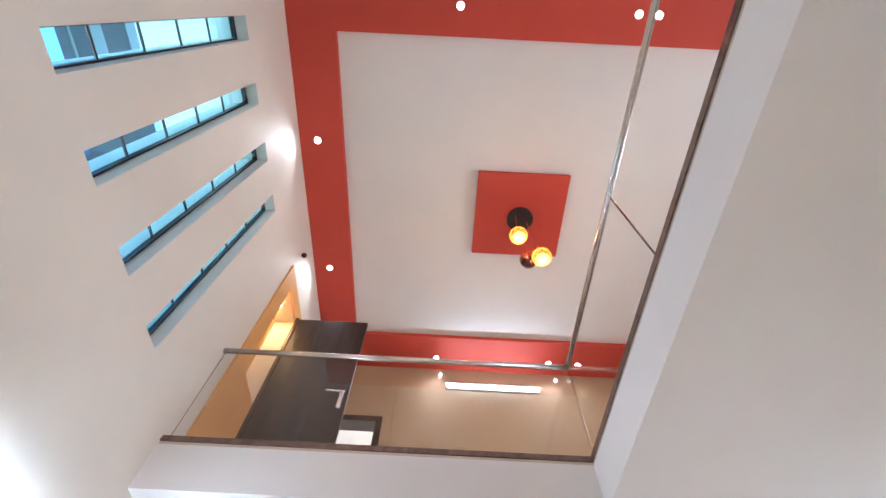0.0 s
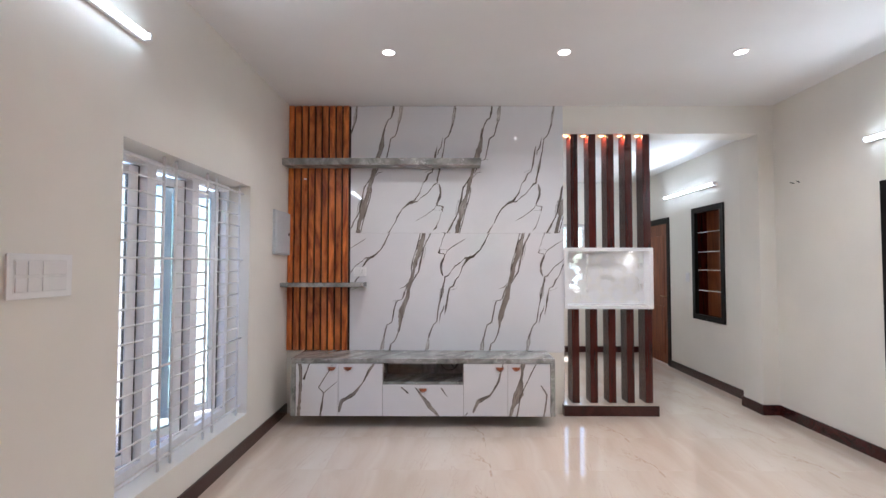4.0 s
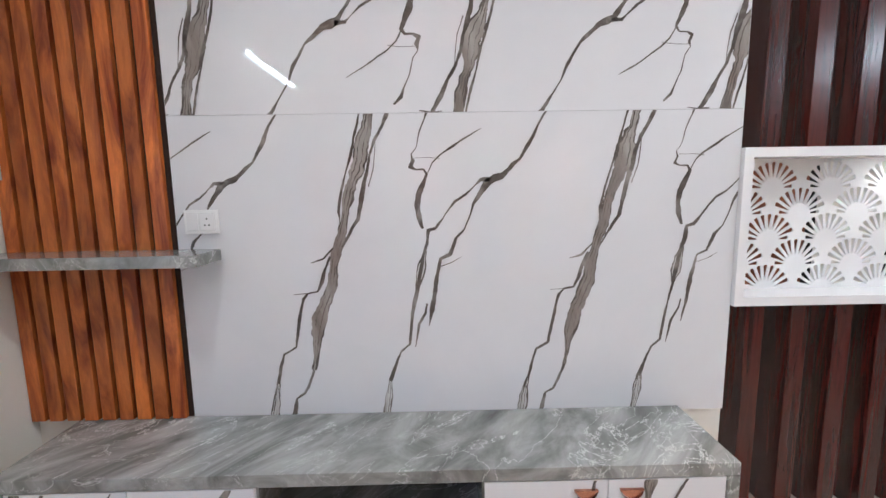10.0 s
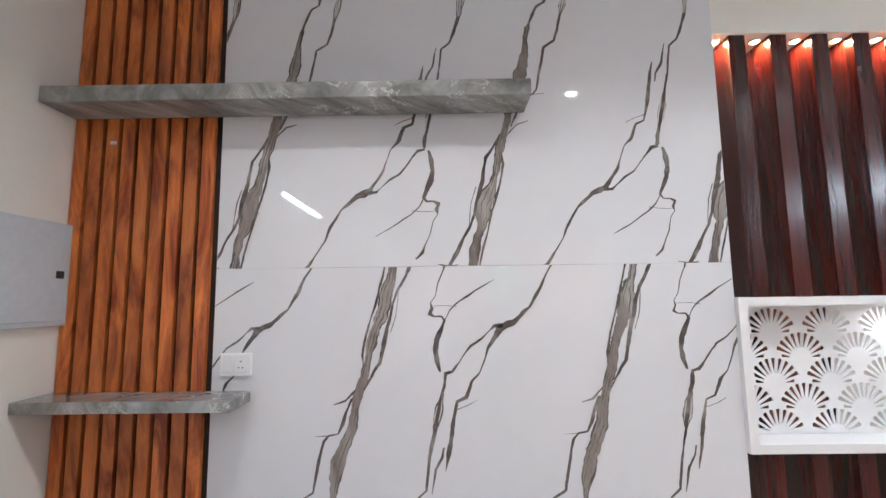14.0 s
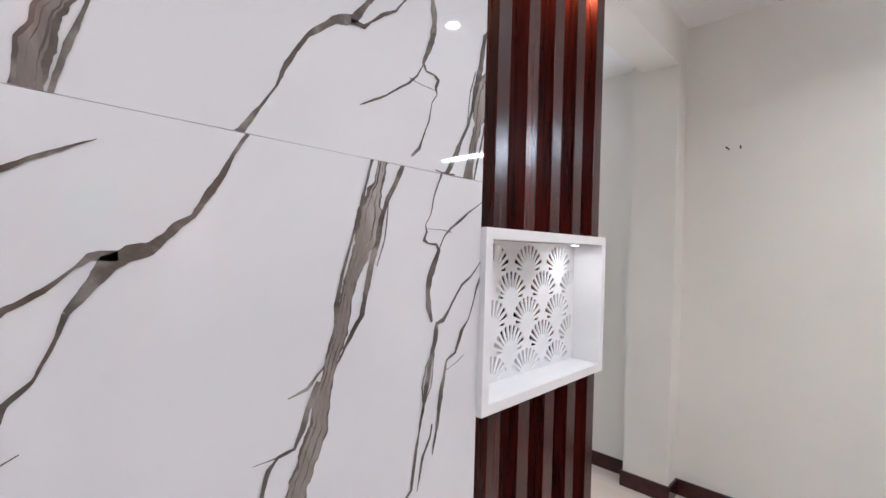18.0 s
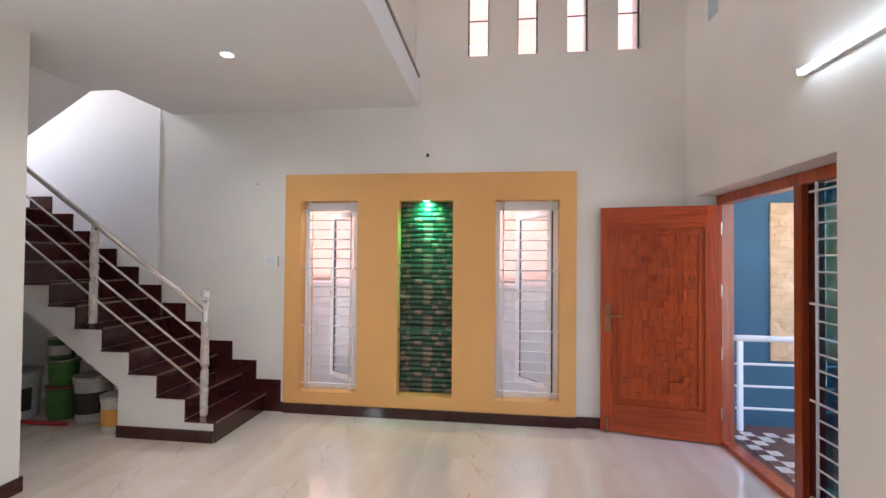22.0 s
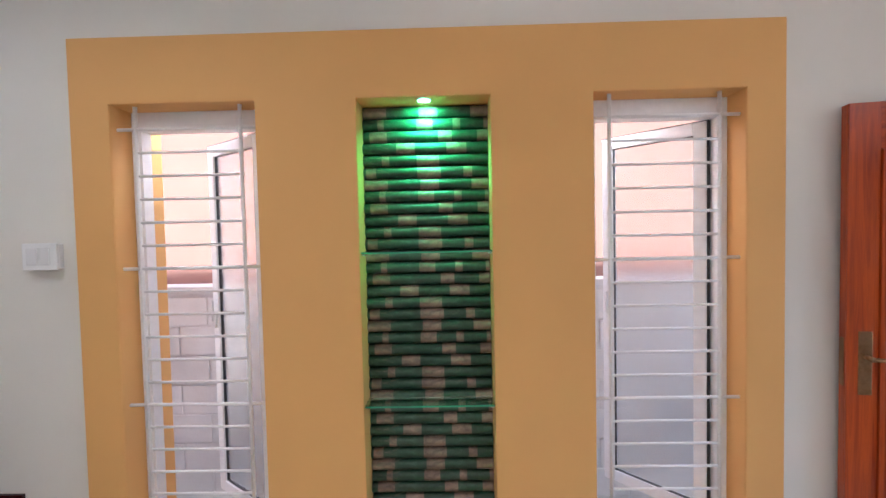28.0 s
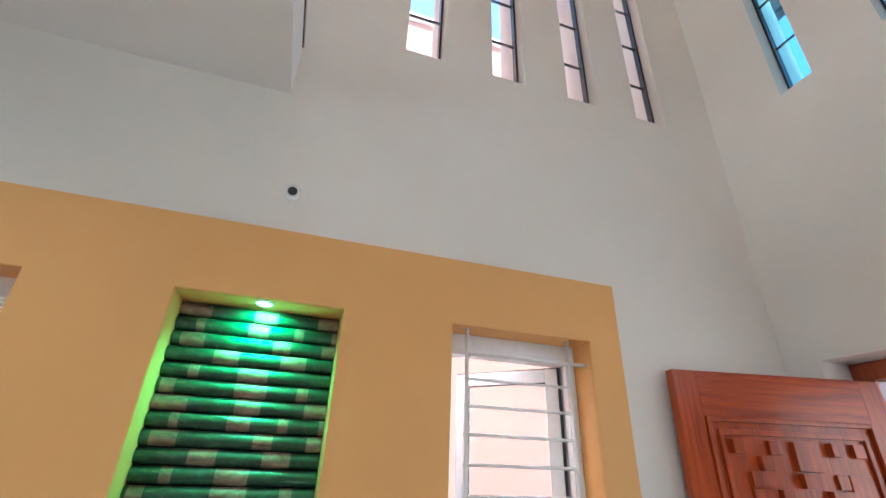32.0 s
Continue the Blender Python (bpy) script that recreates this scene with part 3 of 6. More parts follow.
# the printed pattern, once: rows of x, z, width; it repeats along the wall, and the upper sheet carries it turned by half a turn
TRUNK = [(1.368, 1.885, 0.05), (1.357, 1.80, 0.03), (1.341, 1.721, 0.037), (1.325, 1.681, 0.054), (1.319, 1.636, 0.069), (1.309, 1.579, 0.071), (1.292, 1.538, 0.055), (1.272, 1.496, 0.036), (1.257, 1.444, 0.034), (1.245, 1.37, 0.034),
         (1.22, 1.284, 0.043), (1.204, 1.219, 0.039), (1.194, 1.153, 0.033), (1.167, 1.087, 0.048), (1.142, 1.02, 0.057), (1.131, 0.971, 0.048), (1.121, 0.921, 0.031), (1.116, 0.861, 0.018), (1.104, 0.803, 0.016)]
SHOULDER = [
    [(1.345, 1.885, 0.006), (1.321, 1.782, 0.009), (1.294, 1.681, 0.009), (1.284, 1.631, 0.013), (1.264, 1.569, 0.009), (1.244, 1.501, 0.009), (1.228, 1.423, 0.013), (1.232, 1.376, 0.006)],
    [(1.478, 1.885, 0.006), (1.459, 1.842, 0.016), (1.425, 1.785, 0.017), (1.4, 1.731, 0.013), (1.371, 1.681, 0.015), (1.352, 1.63, 0.013), (1.344, 1.578, 0.015), (1.318, 1.485, 0.019), (1.309, 1.437, 0.017), (1.301, 1.39, 0.015), (1.278, 1.358, 0.011), (1.237, 1.284, 0.008)],
    [(1.375, 1.68, 0.004), (1.371, 1.629, 0.004), (1.365, 1.578, 0.004), (1.344, 1.512, 0.004)],
    [(1.506, 1.837, 0.003), (1.459, 1.844, 0.006), (1.424, 1.841, 0.003)],
    [(1.203, 1.284, 0.006), (1.162, 1.242, 0.009), (1.116, 1.229, 0.003)]]
FOOT = [
    [(1.19, 1.252, 0.011), (1.166, 1.198, 0.013), (1.153, 1.154, 0.013), (1.134, 1.117, 0.007), (1.097, 1.111, 0.009), (1.078, 1.089, 0.015), (1.067, 1.044, 0.013), (1.045, 0.931, 0.011), (1.039, 0.897, 0.011), (0.993, 0.868, 0.011), (0.977, 0.818, 0.011), (0.961, 0.748, 0.013)],
    [(1.104, 0.803, 0.013), (1.096, 0.777, 0.009), (1.083, 0.745, 0.013), (1.063, 0.705, 0.011), (1.031, 0.685, 0.011), (1.024, 0.647, 0.018), (1.012, 0.604, 0.018), (1.01, 0.483, 0.009)],
    [(1.097, 1.111, 0.004), (1.043, 1.107, 0.002)]]
CRACK = [
    [(2.062, 1.885, 0.05), (2.042, 1.84, 0.015), (2.005, 1.78, 0.007), (1.976, 1.734, 0.009), (1.956, 1.683, 0.015), (1.931, 1.643, 0.013), (1.91, 1.606, 0.009), (1.885, 1.585, 0.017), (1.864, 1.565, 0.015), (1.843, 1.546, 0.021), (1.815, 1.538, 0.0255), (1.788, 1.522, 0.0255), (1.766, 1.489, 0.017), (1.736, 1.443, 0.011)],
    [(1.736, 1.443, 0.011), (1.726, 1.409, 0.006), (1.701, 1.345, 0.006), (1.671, 1.315, 0.015), (1.647, 1.25, 0.015), (1.61, 1.234, 0.011), (1.591, 1.146, 0.015), (1.576, 1.039, 0.018), (1.561, 0.971, 0.003)]]
CRACK_SPURS = [
    [(1.556, 1.061, 0.007), (1.549, 1.023, 0.009), (1.522, 0.978, 0.011), (1.504, 0.887, 0.003)],
    [(1.609, 1.207, 0.003), (1.653, 1.222, 0.004), (1.688, 1.241, 0.002)],
    [(1.8, 1.534, 0.017), (1.762, 1.531, 0.013), (1.745, 1.514, 0.004), (1.709, 1.479, 0.009), (1.666, 1.454, 0.009), (1.645, 1.427, 0.006), (1.612, 1.381, 0.009), (1.59, 1.353, 0.015), (1.558, 1.345, 0.011)]]
ARM = [
    [(1.598, 1.815, 0.006), (1.571, 1.789, 0.012), (1.56, 1.759, 0.006), (1.538, 1.709, 0.006), (1.526, 1.654, 0.004), (1.507, 1.628, 0.004), (1.513, 1.607, 0.017), (1.504, 1.584, 0.019), (1.522, 1.574, 0.008), (1.552, 1.573, 0.008), (1.564, 1.555, 0.013), (1.533, 1.482, 0.023), (1.526, 1.44, 0.021), (1.531, 1.391, 0.021), (1.543, 1.352, 0.009)],
    [(1.562, 1.341, 0.015), (1.559, 1.3, 0.017), (1.547, 1.261, 0.013), (1.523, 1.136, 0.017), (1.499, 1.024, 0.011), (1.482, 0.899, 0.009), (1.448, 0.87, 0.009), (1.432, 0.831, 0.011), (1.405, 0.749, 0.018)]]
ARM_SPURS = [
    [(1.564, 1.559, 0.004), (1.584, 1.596, 0.006), (1.616, 1.626, 0.006), (1.647, 1.646, 0.008), (1.69, 1.676, 0.006), (1.725, 1.696, 0.006), (1.767, 1.72, 0.002)],
    [(1.517, 1.615, 0.0025), (1.574, 1.616, 0.002), (1.613, 1.61, 0.003)]]
LENSES = [
    [(0.961, 0.752, 0.011), (0.951, 0.701, 0.031), (0.94, 0.634, 0.038), (0.933, 0.558, 0.027), (0.932, 0.472, 0.011)],
    [(1.552, 1.267, 0.009), (1.54, 1.217, 0.03), (1.53, 1.169, 0.033), (1.521, 1.129, 0.013)],
    [(1.407, 0.756, 0.013), (1.398, 0.69, 0.031), (1.39, 0.638, 0.027), (1.382, 0.59, 0.018), (1.373, 0.473, 0.009)]]
PERIOD = 0.988

panel = thing("tv_wall_panel", (1.677, 0.0, PZ0), "glossy white laminate wall panel with grey marble veins", "wall panel")
low_sheet = part("laminate_sheet", boxed(PX0, PX1, 0.0, 0.012, PZ0, PSEAM - 0.0005), M["laminate"], panel)
up_sheet = part("laminate_sheet", boxed(PX0, PX1, 0.0, 0.012, PSEAM + 0.0005, PZ1), M["laminate"], panel)
for sheet, z0, z1, turned in ((low_sheet, PZ0, PSEAM - 0.001, False), (up_sheet, PSEAM + 0.001, PZ1, True)):
    for k in range(-2, 3):
        def placed(rows):
            return [((3.046 - x if turned else x) + PERIOD * k, 3.622 - z if turned else z, w) for x, z, w in rows]

        bodies, lines, pales = bmesh.new(), bmesh.new(), bmesh.new()
        vein_bands(placed(TRUNK), bodies, lines)
        for rows in (*SHOULDER, *FOOT, *CRACK, *CRACK_SPURS, *ARM, *ARM_SPURS):
            stroke(lines, placed(rows), -0.0018, seed=5)
        for rows in LENSES:
            vein_bands(placed(rows), pales, lines, pale=True)
        for bm, mat in ((bodies, "vein"), (lines, "vein_line"), (pales, "vein_pale")):
            clip_rect(bm, PX0 + 0.002, PX1 - 0.002, z0, z1)
            if bm.faces:
                part("vein", bm, M[mat], sheet)
            else:
                bm.free()

slats = thing("wood_slat_panel", (0.306, 0.0, 0.62), "vertical teak slat panel with dark grooves", "wall panel")
part("backing", boxed(0.004, PX0 - 0.002, 0.0, 0.011, 0.62, 3.055), M["groove"], slats, "dark backing board")
slat_mesh = None
N_SLAT = 9
pitch = (PX0 - 0.008) / N_SLAT
for i in range(N_SLAT):
    x = 0.004 + pitch * i
    if slat_mesh is None:
        slat_mesh = mesh_of(boxed(0.0, pitch - 0.0165, -0.022, -0.0005, 0.0, 2.43, bevel=0.002), "slat", M["teak"])
    ob = new("slat", slat_mesh)
    ob.parent = slats
    ob.location = (x - 0.306, 0, 0.003)


lone("paper_sticker", boxed(0.158, 0.186, -0.0232, -0.0224, 2.309, 2.324), M["plastic"], "small torn white paper sticker on a teak slat", "sticker")


def shelf(x1, z0, z1, depth):
    bm = bmesh.new()
    box(bm, 0.003, x1, -depth, -0.024, z0, z1, bevel=0.003)
    ob = lone("wall_shelf", bm, M["marble_grey"], "grey marble floating wall shelf", "shelf", "wall shelves")
    part("front_edge", boxed(0.003, x1 - 0.001, -depth - 0.0025, -depth + 0.0005, z0 + 0.001, z1 - 0.001, bevel=0.0008), M["marble_grey"], ob, "polished front edge")
    part("end_edge", boxed(x1 - 0.0005, x1 + 0.002, -depth + 0.001, -0.026, z0 + 0.001, z1 - 0.001, bevel=0.0008), M["marble_grey"], ob, "polished end edge")
    return ob


shelf(1.907, 2.42, 2.485, 0.195)
shelf(0.79, 1.25, 1.292, 0.20)

# television unit
UX0, UX1, UYF, UZ0, UZ1 = 0.20, 2.54, -0.362, 0.105, 0.62
unit = thing("tv_cabinet", (1.3, -0.2, UZ0), "floating television cabinet in white and grey marble laminate", "cabinet")
part("top", boxed(UX0 - 0.02, UX1 + 0.015, UYF - 0.02, -0.0035, UZ1 - 0.045, UZ1, bevel=0.003), M["marble_grey"], unit, "grey marble top")
for x in (UX0 - 0.02, UX1 - 0.025):
    part("side_panel", boxed(x, x + 0.04, UYF - 0.02, -0.0035, UZ0, UZ1 - 0.046, bevel=0.002), M["marble_grey"], unit, "grey marble side")
part("back_panel", boxed(UX0 + 0.021, UX1 - 0.026, -0.03, -0.0035, UZ0, UZ1 - 0.047), M["marble_grey"], unit, "grey marble back")
for xa, xb in ((1.23, 1.47), (1.485, 1.59)):
    part("cable_cutout", boxed(xa, xb, -0.0325, -0.0302, 0.505, UZ1 - 0.048), M["gloss_white"], unit, "pale cut-out in the compartment's back")
part("bottom_panel", boxed(UX0 + 0.021, UX1 - 0.026, UYF + 0.02, -0.031, UZ0, UZ0 + 0.018), M["marble_grey"], unit)
D = [UX0 + 0.022, 0.605, 1.005, 1.732, 2.13, UX1 - 0.027]
OPEN_Z = 0.403
part("niche_shelf", boxed(D[2] + 0.002, D[3] - 0.002, UYF + 0.003, -0.031, OPEN_Z - 0.016, OPEN_Z + 0.002), M["marble_grey"], unit, "grey marble shelf")
for x in (D[2] - 0.012, D[3] - 0.006):
    part("divider", boxed(x, x + 0.018, UYF + 0.003, -0.031, UZ0 + 0.02, UZ1 - 0.047), M["marble_grey"], unit)
faces = [(D[0], D[1], UZ0, UZ1 - 0.047), (D[1], D[2], UZ0, UZ1 - 0.047), (D[2], D[3], UZ0, OPEN_Z - 0.018), (D[3], D[4], UZ0, UZ1 - 0.047), (D[4], D[5], UZ0, UZ1 - 0.047)]
pull_at = [D[1] - 0.06, D[1] + 0.087, (D[2] + D[3]) / 2, D[4] - 0.072, D[4] + 0.075]
CAB_VEINS = [
    [[(0.259, 0.58, 0.03), (0.268, 0.43, 0.02), (0.25, 0.1, 0.03)], [(0.349, 0.58, 0.012), (0.295, 0.43, 0.022)], [(0.565, 0.58, 0.004), (0.43, 0.36, 0.012), (0.475, 0.31, 0.014), (0.448, 0.11, 0.022)], [(0.475, 0.31, 0.008), (0.592, 0.41, 0.004)]],
    [[(0.928, 0.58, 0.018), (0.825, 0.4, 0.014), (0.743, 0.3, 0.024), (0.641, 0.24, 0.034), (0.61, 0.14, 0.01)]],
    [[(1.17, 0.365, 0.02), (1.24, 0.31, 0.01)], [(1.3, 0.36, 0.006), (1.37, 0.27, 0.018), (1.44, 0.18, 0.04), (1.53, 0.08, 0.01)], [(1.53, 0.36, 0.012), (1.59, 0.28, 0.004)]],
    [[(2.09, 0.58, 0.008), (2.05, 0.42, 0.014), (1.97, 0.29, 0.012), (1.86, 0.24, 0.036), (1.82, 0.14, 0.014)], [(1.77, 0.14, 0.008), (1.74, 0.1, 0.008)]],
    [[(2.27, 0.58, 0.04), (2.25, 0.43, 0.03), (2.23, 0.31, 0.075), (2.17, 0.18, 0.03), (2.15, 0.09, 0.03)], [(2.39, 0.58, 0.01), (2.32, 0.45, 0.012), (2.24, 0.28, 0.01), (2.21, 0.09, 0.014)], [(2.43, 0.38, 0.012), (2.48, 0.3, 0.016), (2.45, 0.1, 0.014)]],
]
for (x0, x1, z0, z1), px, rows in zip(faces, pull_at, CAB_VEINS):
    nm = "drawer" if x0 == D[2] else "door"
    leaf = part(nm, boxed(x0 + 0.0015, x1 - 0.0015, UYF - 0.018, UYF + 0.001, z0 + 0.0015, z1 - 0.0015, bevel=0.0012), M["laminate"], unit, "white laminate front with grey veins")
    bodies, lines = bmesh.new(), bmesh.new()
    for pts in rows:
        vein_bands(pts, bodies, lines)
    for bm, mat in ((bodies, "vein"), (lines, "vein_line")):
        clip_rect(bm, x0 + 0.003, x1 - 0.003, z0 + 0.003, z1 - 0.003)
        bmesh.ops.translate(bm, verts=bm.verts, vec=(0, UYF - 0.018, 0))
        if bm.faces:
            part("vein", bm, M[mat], leaf)
        else:
            bm.free()
    bm = bmesh.new()
    pz = z1 - 0.041
    arc = [(px + 0.036 * math.cos(math.pi * (1 + i / 14)), pz + 0.006 + 0.031 * math.sin(math.pi * (1 + i / 14))) for i in range(15)]
    for depth, grow in ((0.020, 0.90), (0.026, 1.0)):
        near = [bm.verts.new((px + (x - px) * grow, UYF - depth - 0.002, pz + 0.006 + (z - pz - 0.006) * grow)) for x, z in arc]
        back = [bm.verts.new((px + (x - px) * grow, UYF - 0.0178, pz + 0.006 + (z - pz - 0.006) * grow)) for x, z in arc]
        if grow < 1:
            bm.faces.new(near)
        for m in range(15):
            n = (m + 1) % 15
            bm.faces.new((near[m], near[n], back[n], back[m]))
    box(bm, px - 0.038, px + 0.038, UYF - 0.029, UYF - 0.0175, pz + 0.004, pz + 0.010, bevel=0.002)
    part("pull", bm, M["copper"], leaf, "copper half-moon pull", smooth=False)

# loose cable hanging in the open compartment
cable = bmesh.new()
coil = [(1.61 + 0.085 * math.cos(a), -0.16 + 0.012 * math.sin(2 * a), 0.565 - 0.10 * abs(math.sin(a)) ** 0.8) for a in [math.pi * i / 18 for i in range(19)]]
coil2 = [(1.655 + 0.03 * math.cos(a), -0.13, 0.57 - 0.085 * math.sin(a)) for a in [math.pi * i / 14 for i in range(15)]]
for run in (coil, coil2):
    for a, b in zip(run, run[1:]):
        tube_bm(cable, a, b, 0.0045, 6)
lone("cable", cable, M["plastic_dark"], "black cable looped down inside the cabinet's open compartment", "cable", smooth=True)

# ---- slatted screen with lattice box ----
SCX0, SCX1 = 2.745, 3.605
base = bmesh.new()
box(base, 2.72, 3.64, -0.055, 0.24, 0, 0.098, bevel=0.002)
plinth = lone("screen_plinth", base, M["granite"], "maroon granite plinth under the slatted screen", "plinth")
part("plinth_top", boxed(2.722, 3.638, -0.045, 0.235, 0.0985, 0.106), M["floor"], plinth, "pale marble top")
BZ0, BZ1 = 1.03, 1.634
screen = thing("slatted_screen", (3.16, 0.1, 0.107), "dark mahogany vertical slat room divider", "room divider")
SL_R = [2.892 + 0.18 * i for i in range(5)]
for z0, z1 in ((0.107, BZ0 - 0.001), (BZ1 + 0.001, 2.775)):
    for xr in SL_R:
        part("slat", boxed(xr - 0.072, xr, 0.012, 0.165, z0, z1, bevel=0.002), M["mahogany"], screen)
lattice = thing("lattice_box", (3.18, 0.08, BZ0), "white box frame with fan-cut lattice back", "lattice box")
FX0, FX1 = 2.743, 3.616
part("frame", pierced("y", -0.022, 0.20, FX0, FX1, BZ0, BZ1, [(FX0 + 0.035, FX1 - 0.035, BZ0 + 0.035, BZ1 - 0.035)]), M["gloss_white"], lattice, "glossy white frame")

# ---- stairs ----
RISE, GO, SX0, SY0 = 0.188, 0.2655, 4.055, -4.165
NSTEP = 11
stair = thing("staircase", (4.9, -4.57, 0), "staircase with maroon granite treads and white side", "staircase")
LX = SX0 + GO * NSTEP


outline = [(SX0 + 0.012, 0.0)]
for i in range(NSTEP):
    outline += [(SX0 + 0.012 + GO * i, RISE * (i + 1) - 0.021), (SX0 + 0.012 + GO * (i + 1), RISE * (i + 1) - 0.021)]
outline += [(LX + 0.012, RISE * NSTEP - 0.25), (4.96, 0.42), (4.96, 0.0)]
bm = bmesh.new()
v0 = [bm.verts.new((x, SY0 - 0.004, z)) for x, z in outline]
v1 = [bm.verts.new((x, Y_S + 0.001, z)) for x, z in outline]
bm.faces.new(v0)
bm.faces.new(v1[::-1])
for m in range(len(outline)):
    n = (m + 1) % len(outline)
    bm.faces.new((v0[m], v0[n], v1[n], v1[m]))
part("flight", bm, M["stairwall"], stair, "white plastered flight")
for i in range(NSTEP):
    x, z = SX0 + GO * i, RISE * (i + 1)
    part("riser", boxed(x, x + 0.0115, SY0 - 0.002, Y_S + 0.002, z - RISE + (0.0 if i == 0 else 0.001), z - 0.0205), M["granite"], stair)
    part("tread", boxed(x - 0.022, x + GO - 0.001, SY0 + 0.018, Y_S + 0.002, z - 0.02, z, bevel=0.003), M["granite"], stair, "maroon granite tread")
    part("nosing", boxed(x - 0.0236, x - 0.0222, SY0 + 0.017, Y_S + 0.022, z - 0.0185, z - 0.001), M["kerb"], stair, "lighter sawn tread edge")
    deep = Y_S + 0.0205 if x > 5.2 else Y_S + 0.0022
    part("step_skirting", boxed(x - 0.17, x + GO - 0.1705, deep, deep + 0.014, max(0.0, z - RISE - 0.02), z + 0.13), M["granite"], stair)
part("side_skirting", boxed(SX0 + 0.014, 4.962, SY0 - 0.0035, SY0 + 0.010, 0, 0.10), M["granite"], stair, "maroon granite side skirting")
setting("floor_landing", boxed(LX + 0.002, X_ST, Y_S + 0.021, -3.285, RISE * NSTEP - 0.15, RISE * NSTEP), M["granite"], "maroon granite stair landing", "floor")
up = bmesh.new()
SLOPE2 = 0.62
prof2 = [(LX - 0.02, 3.06 - (LX - 5.415) * SLOPE2), (5.395, 3.06), (5.395, 3.34), (LX - 0.02, 3.34 - (LX - 5.415) * SLOPE2)]
rows = [[up.verts.new((x, y, z)) for x, z in prof2] for y in (-4.274, -3.29)]
up.faces.new(rows[0])
up.faces.new(rows[1][::-1])
for i in range(4):
    j = (i + 1) % 4
    up.faces.new((rows[0][i], rows[0][j], rows[1][j], rows[1][i]))
setting("stair_upper_flight", up, M["stairwall"], "white soffit of the upper stair flight", "staircase")

rail = thing("stair_railing", (4.9, -4.12, 0.19), "stainless steel stair railing with ball finial", "railing")
SLOPE = RISE / GO
RY = -4.115


def line_z(x, z0):
    return z0 + (x - 4.12) * SLOPE


bm = bmesh.new()
tube_bm(bm, (4.12, RY, 0.189), (4.12, RY, 1.20), 0.026, 16)
post = part("newel_post", bm, M["steel"], rail, smooth=True)
bm = bmesh.new()
lathe(bm, (4.12, RY, 1.20), [(0.028, 0), (0.034, 0.01), (0.022, 0.02)] + [(0.042 * math.sin(a), 0.06 - 0.042 * math.cos(a)) for a in [0.5 + 0.26 * i for i in range(10)]], 20)
part("ball_finial", bm, M["chrome"], post, "polished ball finial", smooth=True)
bm = bmesh.new()
tube_bm(bm, (5.165, RY, 0.94), (5.165, RY, line_z(5.165, 1.10)), 0.024, 16)
part("post", bm, M["steel"], rail, smooth=True)
bm = bmesh.new()
tube_bm(bm, (6.2, RY, RISE * 9), (6.2, RY, line_z(6.2, 1.10)), 0.024, 16)
part("post", bm, M["steel"], rail, smooth=True)
bm = bmesh.new()
tube_bm(bm, (4.12, RY, line_z(4.12, 1.10)), (6.88, RY, line_z(6.88, 1.10)), 0.023, 14)
part("handrail", bm, M["steel"], rail, smooth=True)
for z0 in (0.86, 0.66, 0.46):
    bm = bmesh.new()
    tube_bm(bm, (4.12, RY, line_z(4.12, z0)), (6.86, RY, line_z(6.86, z0)), 0.010, 10)
    part("rail_bar", bm, M["steel"], rail, smooth=True)
M["film"] = plain("cloudy_plastic_film", (0.46, 0.42, 0.38), 0.35, 0.0, 0.3, 25, bump=0.4)
rr = random.Random(31)
for x, zs in ((4.12, ((0.25, 0.62), (0.66, 1.02))), (5.165, ((0.98, 1.34), (1.38, 1.78)))):
    for za, zb in zs:
        prof = [(0.0275 + rr.choice((0.0, 0.002, 0.004, 0.006)) * rr.random(), (zb - za) * i / 14) for i in range(15)]
        bm = lathe(bmesh.new(), (x, RY, za), prof, 16)
        for v in bm.verts:
            off = Vector((v.co.x - x, v.co.y - RY))
            off *= 1 + 0.12 * rr.random() * (off.length > 0.005)
            v.co.x, v.co.y = x + off.x, RY + off.y
        part("protective_film", bm, M["film"], rail, "crumpled protective plastic film on the post", smooth=True)

# ---- front door ----
DX = -0.24
door_frame = thing("front_door_frame", (DX, -3.99, 0), "polished reddish wooden front door frame", "door frame")
FY0, FY1, MY0, MY1 = DOOR_Y[0] + 0.001, DOOR_Y[1] - 0.001, -3.80, -3.60
part("head", boxed(DX - 0.04, DX + 0.06, FY0, FY1, 2.055, DOOR_ZT - 0.002, bevel=0.004), M["frame_wood"], door_frame)
for y0, y1 in ((FY0, FY0 + 0.085), (MY0, MY0 + 0.075), (FY1 - 0.075, FY1)):
    part("jamb", boxed(DX - 0.04, DX + 0.06, y0, y1, 0.0, 2.054, bevel=0.004), M["frame_wood"], door_frame)
part("threshold", boxed(DX - 0.04, DX + 0.06, FY0 + 0.086, MY0 - 0.001, 0.0, 0.045, bevel=0.004), M["frame_wood"], door_frame)
part("sidelight_panel", boxed(DX - 0.02, DX + 0.02, MY0 + 0.076, MY0 + 0.16, 0.0, 2.054), M["mahogany"], door_frame, "dark brown panel")

